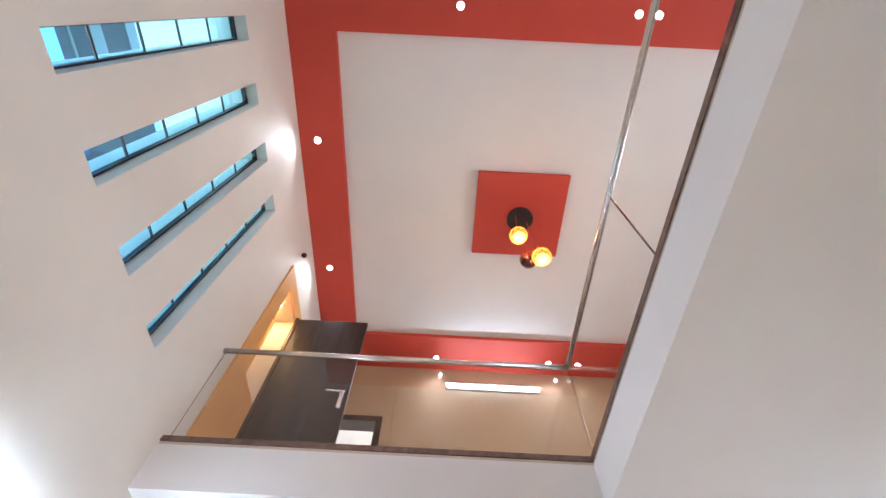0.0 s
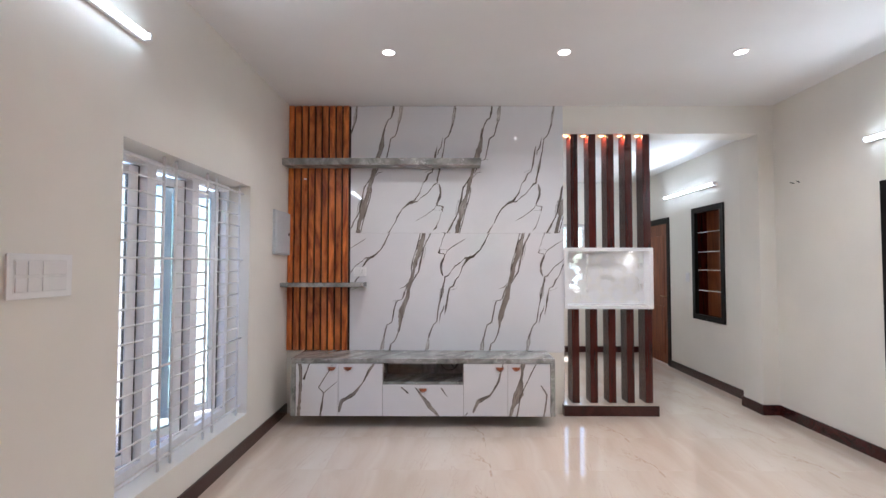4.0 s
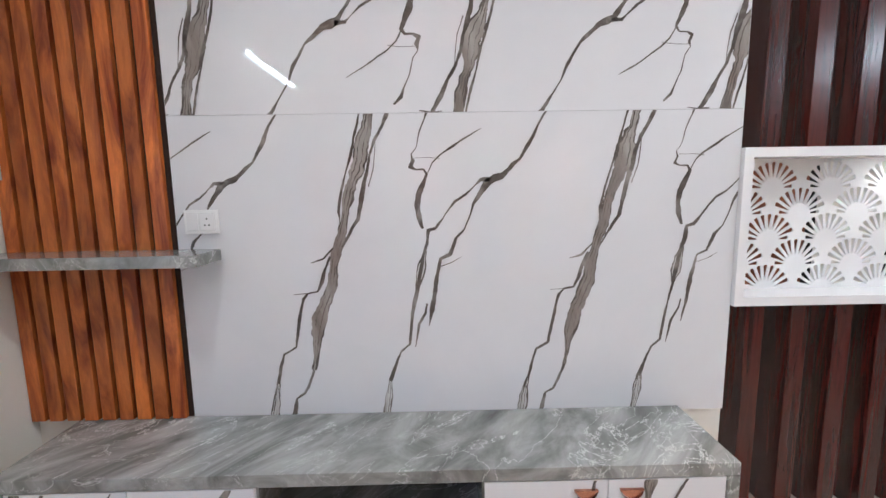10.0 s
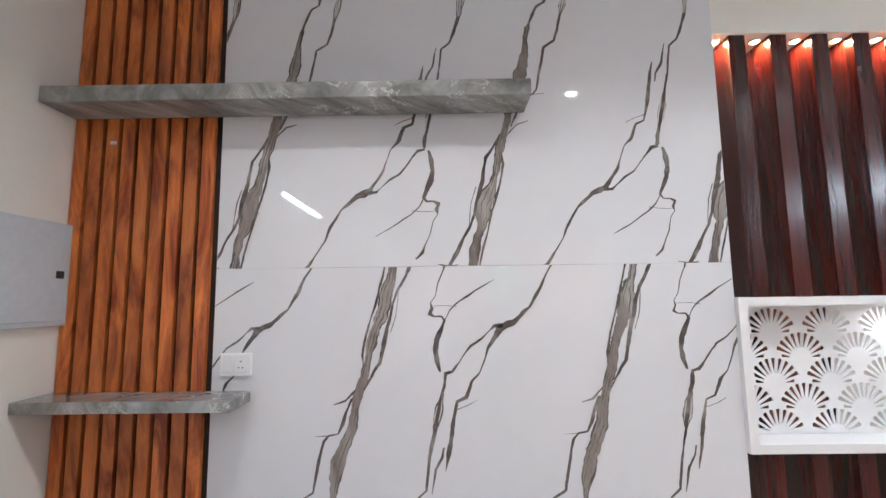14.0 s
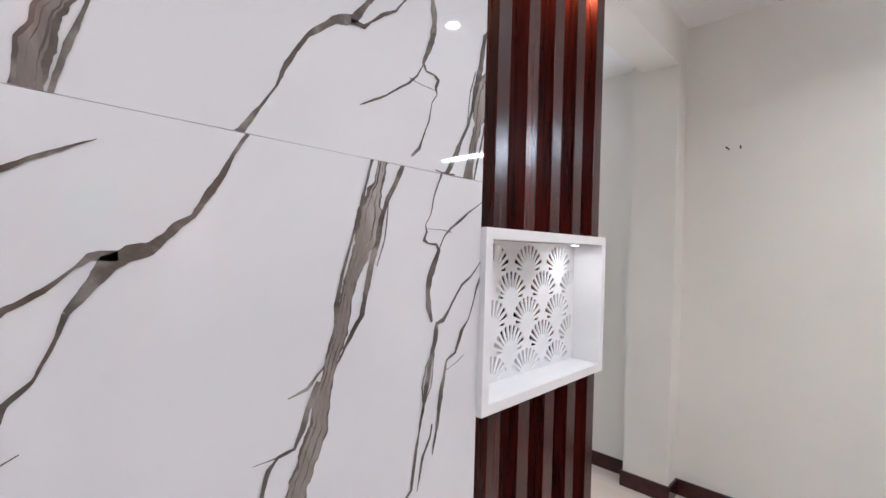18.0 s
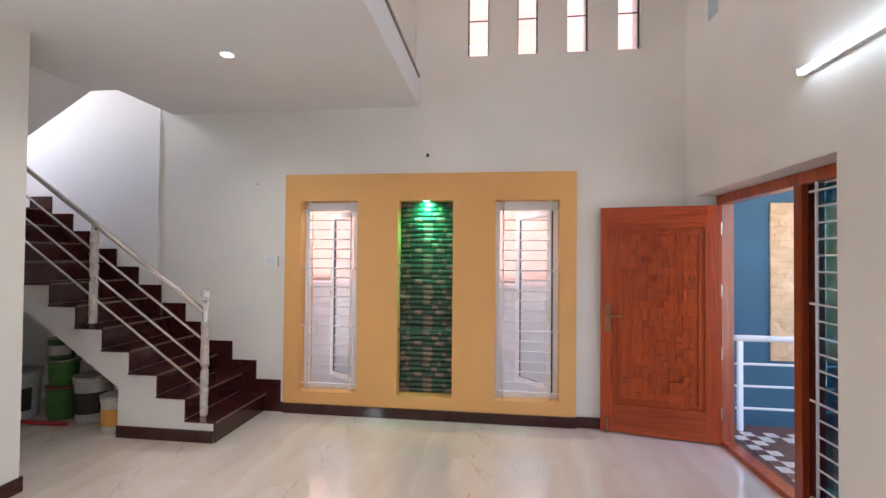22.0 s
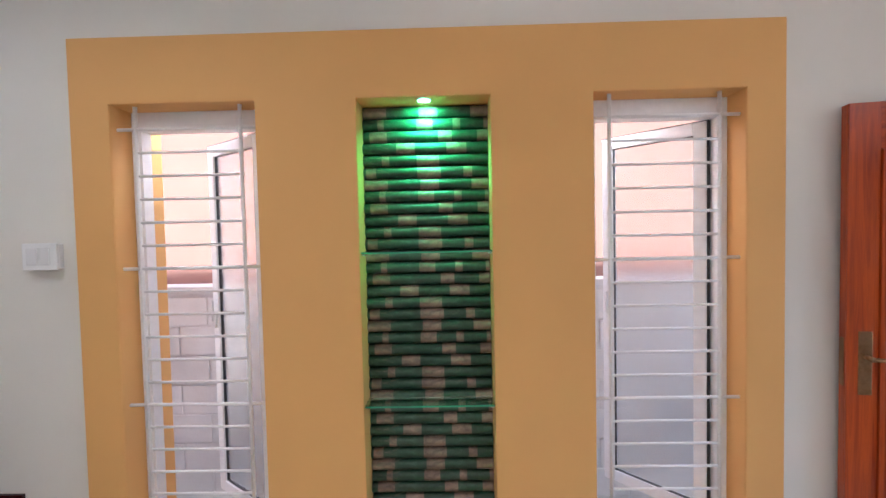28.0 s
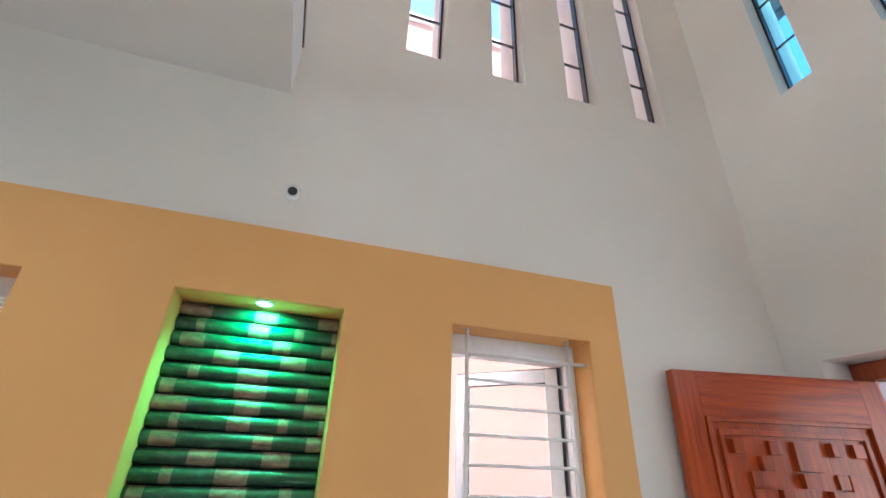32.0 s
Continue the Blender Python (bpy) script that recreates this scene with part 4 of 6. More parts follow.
LW, LH = 0.965, 2.03
hx, hy = -0.175, -4.718
ang = math.degrees(math.atan2(-4.905 - hy, 0.76 - hx))
leaf = thing("front_door", (hx, hy, 0.012), "open carved reddish wooden front door leaf", "door", turn=ang)
part("leaf", boxed(0, LW, -0.042, -0.006, 0, LH, bevel=0.002), M["door_wood"], leaf, local=True)
for n, a in (("stile", (0, 0.105, -0.0055, 0.004, 0, LH)), ("stile", (LW - 0.105, LW, -0.0055, 0.004, 0, LH)), ("rail", (0.1055, LW - 0.1055, -0.0055, 0.004, 0, 0.24)), ("rail", (0.1055, LW - 0.1055, -0.0055, 0.004, LH - 0.18, LH))):
    part(n, boxed(*a, bevel=0.0015), M["door_wood"] if n == "stile" else M["door_wood_h"], leaf, local=True)

# ---- piano door ----
pdoor = thing("piano_door", (X_R, (PD_Y[0] + PD_Y[1]) / 2, 0), "white door painted like piano keys in black frame", "door")
for n, a in (("frame_jamb", (PD_Y[0] + 0.001, PD_Y[0] + 0.075, 0, 2.098)), ("frame_jamb", (PD_Y[1] - 0.075, PD_Y[1] - 0.001, 0, 2.098)), ("frame_head", (PD_Y[0] + 0.0755, PD_Y[1] - 0.0755, 2.015, 2.098))):
    part(n, boxed(X_R - 0.016, X_R + 0.10, *a, bevel=0.003), M["ebony"], pdoor, "black stained frame")
PL0, PL1 = PD_Y[0] + 0.0765, PD_Y[1] - 0.0765
pleaf = part("leaf", boxed(X_R + 0.012, X_R + 0.05, PL0, PL1, 0.008, 2.013, bevel=0.001), M["gloss_white"], pdoor, "glossy white leaf")

# ---- lamps ----
def tube_light(axis, fixed, lo, hi, z, face, watts=TUBE_W):
    """A batten with a bare tube on a wall; axis along which it runs, fixed the wall's face, face the way it looks."""
    mid = (lo + hi) / 2
    at = (fixed, mid, z) if axis == "y" else (mid, fixed, z)
    t = thing("tube_light", (at[0], at[1], z - 0.03), "slim white wall-mounted fluorescent tube light, lit", "wall lamp", "tube lights")
    d = face
    if axis == "y":
        part("batten", boxed(fixed + 0.001 * d, fixed + 0.028 * d, lo, hi, z - 0.022, z + 0.022, bevel=0.004), M["plastic"], t)
        tb = tube_bm(bmesh.new(), (fixed + 0.042 * d, lo + 0.012, z), (fixed + 0.042 * d, hi - 0.012, z), 0.014, 14)
        caps = [boxed(fixed + 0.026 * d, fixed + 0.060 * d, y - 0.008, y + 0.008, z - 0.018, z + 0.018, bevel=0.003) for y in (lo + 0.008, hi - 0.008)]
        m = look((fixed + 0.075 * d, mid, z), (fixed + 2 * d, mid, z - 0.35))
        w, h = 0.03, hi - lo
        if abs((m.to_3x3() @ Vector((1, 0, 0))).y) > 0.7:
            w, h = h, w
    else:
        part("batten", boxed(lo, hi, fixed + 0.001 * d, fixed + 0.028 * d, z - 0.022, z + 0.022, bevel=0.004), M["plastic"], t)
        tb = tube_bm(bmesh.new(), (lo + 0.012, fixed + 0.042 * d, z), (hi - 0.012, fixed + 0.042 * d, z), 0.014, 14)
        caps = [boxed(x - 0.008, x + 0.008, fixed + 0.026 * d, fixed + 0.060 * d, z - 0.018, z + 0.018, bevel=0.003) for x in (lo + 0.008, hi - 0.008)]
        m = look((mid, fixed + 0.075 * d, z), (mid, fixed + 2 * d, z - 0.35))
        w, h = hi - lo, 0.03
    part("tube", tb, M["tube"], t, "glowing glass tube", smooth=True)
    for c in caps:
        part("end_cap", c, M["plastic"], t)
    area("tube_lamp", m, w, h, watts, (0.88, 0.95, 1.0))


tube_light("y", 0.0, -3.39, -2.16, 2.632, 1)
tube_light("y", X_R, -2.155, -0.99, 2.43, -1, TUBE_W * 1.2)
tube_light("y", X_PW, 0.88, 2.10, 2.44, -1, TUBE_W * 3.5)
tube_light("x", -0.2, 1.70, 2.95, 5.97, -1, TUBE_W * 1.1)


def downlight(x, y, z, mat, watts, c, r=0.041, name="downlight", label="round recessed white ceiling downlight, lit", lean=(0, 0.001), spread=180):
    t = thing(name, (x, y, z - 0.006), label, "ceiling lamp", "ceiling downlights")
    bm = bmesh.new()
    lathe(bm, (x, y, z), [(r * 1.28, -0.0005), (r * 1.24, -0.006), (r * 1.02, -0.007), (r * 1.0, -0.0006)], 24)
    part("trim_ring", bm, M["white_metal"], t, smooth=False)
    bm = bmesh.new()
    lathe(bm, (x, y, z), [(r * 0.99, -0.0045), (r * 0.99, -0.0075)], 24)
    part("diffuser", bm, mat, t, "glowing diffuser")
    area("down_lamp", look((x, y, z - 0.012), (x + lean[0], y + lean[1], z - 2)), r * 1.8, r * 1.8, watts, c, "DISK").data.spread = radians(spread)


for x, y in ((1.142, -1.13), (2.458, -1.13), (3.775, -1.13), (3.70, -3.71)):
    downlight(x, y, Z_C, M["lamp"], DOWN_W, (1.0, 0.96, 0.90), spread=138)
for x, y in ((0.19, -3.38), (0.19, -1.80), (1.62, -4.69), (3.25, -4.69), (1.55, -0.42), (3.1, -0.42)):
    downlight(x, y, Z_T - 0.06, M["lamp"], 0.4, (1.0, 0.95, 0.90), 0.032, spread=112)
downlight(2.41, Y_S - 0.012, SWIN_Z[1] - 0.002, M["led_green"], 1.5, (0.10, 1.0, 0.42), 0.024, "niche_downlight", "small green spotlight in the niche top, lit", (0, -1.2), 140)
for i, xr in enumerate(SL_R):
    downlight(xr - 0.105, 0.06, 2.775, M["warm"], 0.6, (1.0, 0.50, 0.20), 0.018, "screen_spotlight", "tiny warm spotlight between the screen slats, lit")
downlight(3.42, 0.03, BZ1 - 0.0355, M["lamp"], 0.06, (1.0, 0.96, 0.9), 0.016, "lattice_spotlight", "tiny spotlight inside the lattice box, lit")


# ---- windows ----
def grille(name, axis, fixed, u0, u1, z0, z1, uprights, crossbars, ties, label):
    """White steel safety grille: thin crossbars, uprights, and longer tie bars that reach into the reveal."""
    def p(u, z):
        return (u, fixed, z) if axis == "y" else (fixed, u, z)
    mid = (u0 + u1) / 2
    t = thing(name, p(mid, z0), label, "window grille", "window grilles")
    for u in uprights:
        part("upright", tube_bm(bmesh.new(), p(u, z0), p(u, z1), 0.0085, 8), M["white_metal"], t, smooth=True)
    off = -0.010 if axis == "y" else 0.010
    for z in crossbars:
        bm = bmesh.new()
        a, b = Vector(p(uprights[0] - 0.01, z)), Vector(p(uprights[-1] + 0.01, z))
        tube_bm(bm, a, b, 0.006, 8)
        part("crossbar", bm, M["white_metal"], t, smooth=True)
    for z in ties:
        bm = bmesh.new()
        tube_bm(bm, p(u0 + 0.001, z), p(u1 - 0.001, z), 0.0075, 8)
        part("tie_bar", bm, M["white_metal"], t, smooth=True)
    return t


def casement(parent, origin, width, height, turn, glassmat, handle_side=1):
    """An open white casement on its hinge; its own width runs along local x."""
    sash = thing("casement_sash", origin, "open white framed casement with glass", "window sash", "casement sashes", turn)
    f = 0.055
    for a in ((0, f, 0, height), (width - f, width, 0, height)):
        part("stile", boxed(a[0], a[1], -0.02, 0.02, a[2], a[3], bevel=0.004), M["upvc"], sash, local=True)
    for a in ((f + 0.0005, width - f - 0.0005, 0, f), (f + 0.0005, width - f - 0.0005, height - f, height)):
        part("rail", boxed(a[0], a[1], -0.02, 0.02, a[2], a[3], bevel=0.004), M["upvc"], sash, local=True)
    g = part("pane", boxed(f, width - f, -0.003, 0.003, f, height - f), glassmat, sash, local=True)
    g.visible_shadow = False
    for a in ((f - 0.003, f + 0.002, f, height - f), (width - f - 0.002, width - f + 0.003, f, height - f), (f, width - f, f - 0.003, f + 0.002), (f, width - f, height - f - 0.002, height - f + 0.003)):
        part("gasket", boxed(a[0], a[1], -0.010, 0.010, a[2], a[3]), M["plastic_dark"], sash, local=True)
    for a in ((-0.0075, -0.0005, 0.0, height), (-0.0075, width, height + 0.0005, height + 0.004)):
        part("seal", boxed(a[0], a[1], -0.014, 0.018, a[2], a[3]), M["plastic_dark"], sash, "black rubber seal", local=True)
    h = part("handle", box(boxed(width - 0.034, width - 0.022, 0.0205, 0.032, height * 0.48, height * 0.52), width - 0.033, width - 0.023, 0.0325, 0.045, height * 0.50, height * 0.56, bevel=0.002), M["white_metal"], sash, local=True)
    return sash


for k, (x0, x1) in enumerate(SWIN):
    yw = Y_S - 0.125
    w = tagged(new(f"window_{k + 2}"), "tall narrow white framed casement window in orange reveal", "window", "narrow windows", "structure")
    ORIGIN[w.name] = Vector()
    part("window_frame", pierced("y", yw - 0.03, yw + 0.03, x0 + 0.003, x1 - 0.003, SWIN_Z[0] + 0.003, SWIN_Z[1] - 0.003,
         [(x0 + 0.045, x1 - 0.045, SWIN_Z[0] + 0.045, SWIN_Z[1] - 0.085)]), M["upvc"], w)
    ux0, ux1 = x0 + 0.083, x1 - 0.078
    n = 19
    zs = [SWIN_Z[0] + 0.075 + (SWIN_Z[1] - SWIN_Z[0] - 0.17) * i / (n - 1) for i in range(n)]
    ties = [zs[0], zs[6], zs[12], zs[18]]
    grille("window_grille", "y", Y_S - 0.015, x0, x1, SWIN_Z[0] + 0.001, SWIN_Z[1] - 0.001, [ux0, ux1], [z for z in zs if z not in ties], ties, "white painted steel window grille of thin bars")
casement(None, (SWIN[0][0] + 0.05, Y_S - 0.15, SWIN_Z[0] + 0.05), 0.49, SWIN_Z[1] - SWIN_Z[0] - 0.14, -37, M["glass_frost"])
casement(None, (SWIN[1][1] - 0.555, Y_S - 0.15, SWIN_Z[0] + 0.05), 0.49, SWIN_Z[1] - SWIN_Z[0] - 0.14, -48, M["glass_frost"])


def slit(name, axis, plane, u0, u1, tint, n=5):
    """A fixed narrow light: black frame, panes between black bars."""
    w = tagged(new(name), "tall slit window with black frame and tinted panes", "window", "slit windows", "structure")
    ORIGIN[w.name] = Vector()
    part("window_frame", pierced(axis, plane - 0.02, plane + 0.02, u0 + 0.001, u1 - 0.001, SLIT_Z[0] + 0.001, SLIT_Z[1] - 0.001, [(u0 + 0.012, u1 - 0.012, SLIT_Z[0] + 0.016, SLIT_Z[1] - 0.016)]), M["plastic_dark"], w, "black frame")
    step = (SLIT_Z[1] - SLIT_Z[0] - 0.032) / n
    for i in range(n):
        z0, z1 = SLIT_Z[0] + 0.016 + step * i, SLIT_Z[0] + 0.016 + step * (i + 1)
        a = (plane - 0.003, plane + 0.003, u0 + 0.012, u1 - 0.012) if axis == "x" else (u0 + 0.012, u1 - 0.012, plane - 0.003, plane + 0.003)
        g = part("pane", boxed(*a, z0 + 0.006, z1 - 0.006), tint, w)
        g.visible_shadow = False
        if i:
            b = (plane - 0.008, plane + 0.008, u0 + 0.0125, u1 - 0.0125) if axis == "x" else (u0 + 0.0125, u1 - 0.0125, plane - 0.008, plane + 0.008)
            part("glazing_bar", boxed(*b, z0 - 0.0045, z0 + 0.0045), M["plastic_dark"], w)


for k, s in enumerate(WEST_SLITS):
    slit(f"window_{k + 4}", "x", -0.11, *s, M["glass_blue"])
for k, s in enumerate(SOUTH_SLITS):
    slit(f"window_{k + 8}", "y", Y_S - 0.09, *s, M["glass"])

# living room window in the west wall
XW = -0.20
win = tagged(new("window_1"), "wide white framed window with three casements and grille", "window", "", "structure")
ORIGIN[win.name] = Vector()
yy = [WIN_Y[0] + 0.003, WIN_Y[0] + 0.47, WIN_Y[0] + 0.93, WIN_Y[1] - 0.003]
part("window_frame", pierced("x", XW - 0.03, XW + 0.03, yy[0], yy[3], WIN_Z[0] + 0.003, WIN_Z[1] - 0.003,
     [(yy[i] + 0.04, yy[i + 1] - 0.04, WIN_Z[0] + 0.05, WIN_Z[1] - 0.05) for i in range(3)]), M["upvc"], win)
nb = 20
zs = [WIN_Z[0] + 0.06 + (WIN_Z[1] - WIN_Z[0] - 0.12) * i / (nb - 1) for i in range(nb)]
ties = [zs[0], zs[6], zs[13], zs[19]]
bay = (WIN_Y[1] - WIN_Y[0]) / 3
for i in range(3):
    b0 = WIN_Y[0] + bay * i
    here = [z for z in zs if z not in ties]
    grille("window_grille", "x", -0.06, WIN_Y[0] if i == 0 else b0 + 0.0005, WIN_Y[1] if i == 2 else b0 + bay, WIN_Z[0] + 0.001, WIN_Z[1] - 0.001,
           [b0 + 0.055, b0 + bay - 0.06], here, ties, "wide white painted steel window grille of thin bars")
for i in range(3):
    casement(None, (XW - 0.035, yy[i + 1] - 0.045, WIN_Z[0] + 0.055), 0.375, WIN_Z[1] - WIN_Z[0] - 0.11, (252, 246, 222)[i], M["glass_frost"] if i == 0 else M["glass_smoke"])

# ---- glass railing over the void ----
gr = thing("glass_railing", (VOID_X, VOID_Y, 3.386), "frameless glass railing with stainless steel top rail", "railing")
RZ = 4.14
for x0, x1 in ((0.02, 1.30), (1.31, VOID_X + 0.03)):
    g = part("glass_panel", boxed(x0, x1, VOID_Y + 0.035, VOID_Y + 0.045, 3.3855, RZ - 0.02), M["glass"], gr, "clear glass panel")
    g.visible_shadow = False
for y0, y1 in ((Y_S + 0.02, -3.765), (-3.755, VOID_Y + 0.03)):
    g = part("glass_panel", boxed(VOID_X + 0.035, VOID_X + 0.045, y0, y1, 3.3855, RZ - 0.02), M["glass"], gr, "clear glass panel")
    g.visible_shadow = False
part("top_rail", tube_bm(tube_bm(bmesh.new(), (0.002, VOID_Y + 0.04, RZ), (VOID_X + 0.04, VOID_Y + 0.04, RZ), 0.022, 14), (VOID_X + 0.04, VOID_Y + 0.04, RZ), (VOID_X + 0.04, Y_S + 0.002, RZ), 0.022, 14), M["steel"], gr, "stainless steel top rail", smooth=True)

# ---- outside ----
g = bmesh.new()
bmesh.ops.create_grid(g, x_segments=2, y_segments=2, size=400, matrix=Matrix.Translation((0, 0, -0.35)))
setting("ground", g, M["ground"], "bare earth around the house", "ground")
bw = thing("boundary_wall", (4.4, -6.22, -0.35), "rough grey concrete block boundary wall with coping", "boundary wall")
part("wall_core", boxed(-0.2, 9, -6.3, -6.162, -0.35, 1.2), M["block"], bw)
part("coping", boxed(-0.22, 9.02, -6.32, -6.13, 1.2005, 1.25, bevel=0.006), M["block"], bw, "smooth cement coping")
rr = random.Random(21)
for r in range(7):
    for c in range(13):
        bx0 = -0.1 + 0.41 * c + (0.2 if r % 2 else 0.0)
        part("block", boxed(bx0, bx0 + 0.398, -6.1615, -6.15 + rr.uniform(-0.004, 0.006), -0.25 + 0.205 * r, -0.057 + 0.205 * r, bevel=0.004), M["block"], bw)
nh = thing("neighbour_house", (6.7, -10.3, -0.35), "pale pink plastered neighbouring house", "house")
part("wall", boxed(-0.6, 14, -13, -7.6, -0.35, 7.3), M["pink"], nh)
part("parapet_coping", boxed(-0.65, 14.05, -13.05, -7.55, 7.3005, 7.42, bevel=0.01), M["block"], nh, "cement coping")
part("plinth_band", boxed(-0.62, 14.02, -7.599, -7.57, -0.35, 0.25, bevel=0.005), M["block"], nh, "grey cement plinth")

M["cement"] = paint("cement_plaster", (0.62, 0.60, 0.56), 0.85, 0.15, 0.4, 30)
# wall added west of the house to dim the view through the window
cw0 = thing("sky_block_wall", (-4.6, -1.0, -0.35), "plain grey plastered wall with coping, added to block bright sky", "boundary wall")
part("wall_core", boxed(-4.7, -4.5, -7.0, 6.0, -0.35, 1.15), M["cement"], cw0)
part("coping", boxed(-4.74, -4.46, -7.02, 6.02, 1.1505, 1.22, bevel=0.01), M["cement"], cw0, "cement coping")
leaf_k = Mat("leaf_green", 0.5)
leaf_k.color(leaf_k.ramp(leaf_k.node("ShaderNodeNewGeometry").outputs["Random Per Island"], [(0.0, (0.03, 0.075, 0.02)), (0.6, (0.07, 0.14, 0.035)), (1.0, (0.13, 0.20, 0.06))]))
M["leaf"] = leaf_k.m
M["bark"] = timber("bark", (0.06, 0.045, 0.03), (0.16, 0.12, 0.09), rough=0.9)


def tree(x, y, height, seed):
    """A slim garden tree: tapered trunk, forked limbs, a loose crown of separate leaves."""
    rt = random.Random(seed)
    t = thing("tree", (x, y, -0.35), "slim garden tree with a loose green crown", "tree")
    fork = Vector((x + 0.1, y - 0.05, height * 0.45))
    part("trunk", tube_bm(bmesh.new(), (x, y, -0.35), fork, 0.10, 10, 0.06), M["bark"], t, smooth=True)
    tips = []
    for i in range(7):
        a = 2 * math.pi * i / 7 + rt.uniform(-0.3, 0.3)
        tip = fork + Vector((math.cos(a) * rt.uniform(0.6, 1.3), math.sin(a) * rt.uniform(0.6, 1.3), height * rt.uniform(0.2, 0.5)))
        part("limb", tube_bm(bmesh.new(), fork, tip, 0.045, 7, 0.012), M["bark"], t, smooth=True)
        tips += [fork.lerp(tip, f) for f in (0.55, 0.8, 1.0)]
    crown = bmesh.new()
    for i in range(2600):
        c = rt.choice(tips) + Vector([rt.gauss(0, 0.28) for _ in range(3)])
        d = Vector([rt.gauss(0, 1) for _ in range(3)]).normalized()
        e = d.orthogonal().normalized()
        ln, wd = rt.uniform(0.05, 0.10), rt.uniform(0.018, 0.032)
        crown.faces.new([crown.verts.new(c + d * p * ln + e * q * wd) for p, q in ((-1, 0), (0, -1), (1, 0), (0, 1))])
    part("crown", crown, M["leaf"], t, "many small green leaves")


tree(-5.9, 0.6, 4.6, 3)
tree(-6.3, 3.6, 5.2, 8)

# ---- lattice back of the white box ----
from mathutils.geometry import delaunay_2d_cdt


def fan_lattice(x0, x1, z0, z1, pitch_x, pitch_z, radius, y0, y1):
    """A thin sheet cut with rows of overlapping fans: wedge-shaped openings between spokes."""
    pts = [Vector((x0, z0)), Vector((x1, z0)), Vector((x1, z1)), Vector((x0, z1))]
    loops = [[0, 1, 2, 3]]
    nrow = int((z1 - z0) / pitch_z) + 2
    centres = [[(x0 + pitch_x * (i + (0.5 if r % 2 else 0.0)) - pitch_x * 0.25, z1 - radius - 0.004 - pitch_z * r) for i in range(-1, 6)] for r in range(nrow + 2)]
    for r, row in enumerate(centres):
        front = centres[r + 1] if r + 1 < len(centres) else []
        front2 = centres[r + 2] if r + 2 < len(centres) else []
        for cx, cz in row:
            for k in range(11):
                a0 = math.radians(2 + k * 16 + 2.9)
                a1 = math.radians(2 + (k + 1) * 16 - 2.9)
                am = (a0 + a1) / 2

                def clear(a, q):
                    px, pz = cx + q * math.cos(a), cz + q * math.sin(a)
                    inside = x0 + 0.006 < px < x1 - 0.006 and z0 + 0.006 < pz < z1 - 0.005
                    return inside and all(math.hypot(px - fx, pz - fz) > radius * 0.99 for fx, fz in (*front, *front2))

                qs = [radius * (0.40 + 0.54 * t / 12) for t in range(13)]
                ok = [q for q in qs if clear(a0, q) and clear(a1, q) and clear(am, q)]
                if len(ok) < 4:
                    continue
                r0, r1 = ok[0], ok[-1]
                tip = 0.35 + 0.65 * (r0 - qs[0]) / (qs[-1] - qs[0])
                wd0 = (a1 - a0) / 2 * tip
                loop = [(am - wd0, r0), (a0, r1 * 0.965), (am - (am - a0) * 0.5, r1), (am + (am - a0) * 0.5, r1), (a1, r1 * 0.965), (am + wd0, r0)]
                base = len(pts)
                pts.extend(Vector((cx + q * math.cos(a), cz + q * math.sin(a))) for a, q in loop)
                loops.append(list(range(base, base + len(loop))))
    vs, es, fs, ov, oe, of = delaunay_2d_cdt(pts, [], loops, 1, 1e-5, True)
    bm = bmesh.new()
    front_v = [bm.verts.new((v.x, y0, v.y)) for v in vs]
    back_v = [bm.verts.new((v.x, y1, v.y)) for v in vs]
    count = {}
    keep = [f for f, src in zip(fs, of) if set(src) == {0}]
    for f in keep:
        bm.faces.new([front_v[i] for i in f])
        bm.faces.new([back_v[i] for i in reversed(f)])
        for i, j in zip(f, (*f[1:], f[0])):
            count.setdefault((min(i, j), max(i, j)), []).append((i, j))
    for e in count.values():
        if len(e) == 1:
            i, j = e[0]
            bm.faces.new((front_v[j], front_v[i], back_v[i], back_v[j]))
    return bm


part("lattice_panel", fan_lattice(FX0 + 0.036, FX1 - 0.036, BZ0 + 0.036, BZ1 - 0.036, 0.238, 0.105, 0.118, 0.112, 0.118), M["gloss_white"], lattice, "white fan-cut lattice panel")

# ---- piano door details ----
key_z = [1.878, 1.691, 1.503, 1.13, 0.936, 0.559, 0.375, 0.183]
for z in [1.878, 1.691, 1.503, 1.315, 1.13, 0.936, 0.746, 0.559, 0.375, 0.183]:
    part("key_line", boxed(X_R + 0.0105, X_R + 0.0125, PL0 + 0.002, PL1 - 0.002, z - 0.003, z + 0.003), M["ebony"], pleaf, "thin black groove")
for z in key_z:
    part("black_key", boxed(X_R + 0.006, X_R + 0.0118, PL0 + 0.001, -1.53, z - 0.068, z + 0.038, bevel=0.001), M["ebony"], pleaf, "black wood-grain key")
lock = part("lock_plate", boxed(X_R + 0.004, X_R + 0.0118, PL1 - 0.056, PL1 - 0.012, 0.92, 1.13, bevel=0.003), M["brass"], pleaf, "antique brass lock plate")
bm = tube_bm(bmesh.new(), (X_R + 0.004, PL1 - 0.034, 1.045), (X_R - 0.035, PL1 - 0.034, 1.045), 0.009, 10)
tube_bm(bm, (X_R - 0.032, PL1 - 0.028, 1.045), (X_R - 0.032, PL1 - 0.15, 1.04), 0.0085, 10, 0.006)
part("lever_handle", bm, M["brass"], pleaf, "antique brass lever handle", smooth=True)
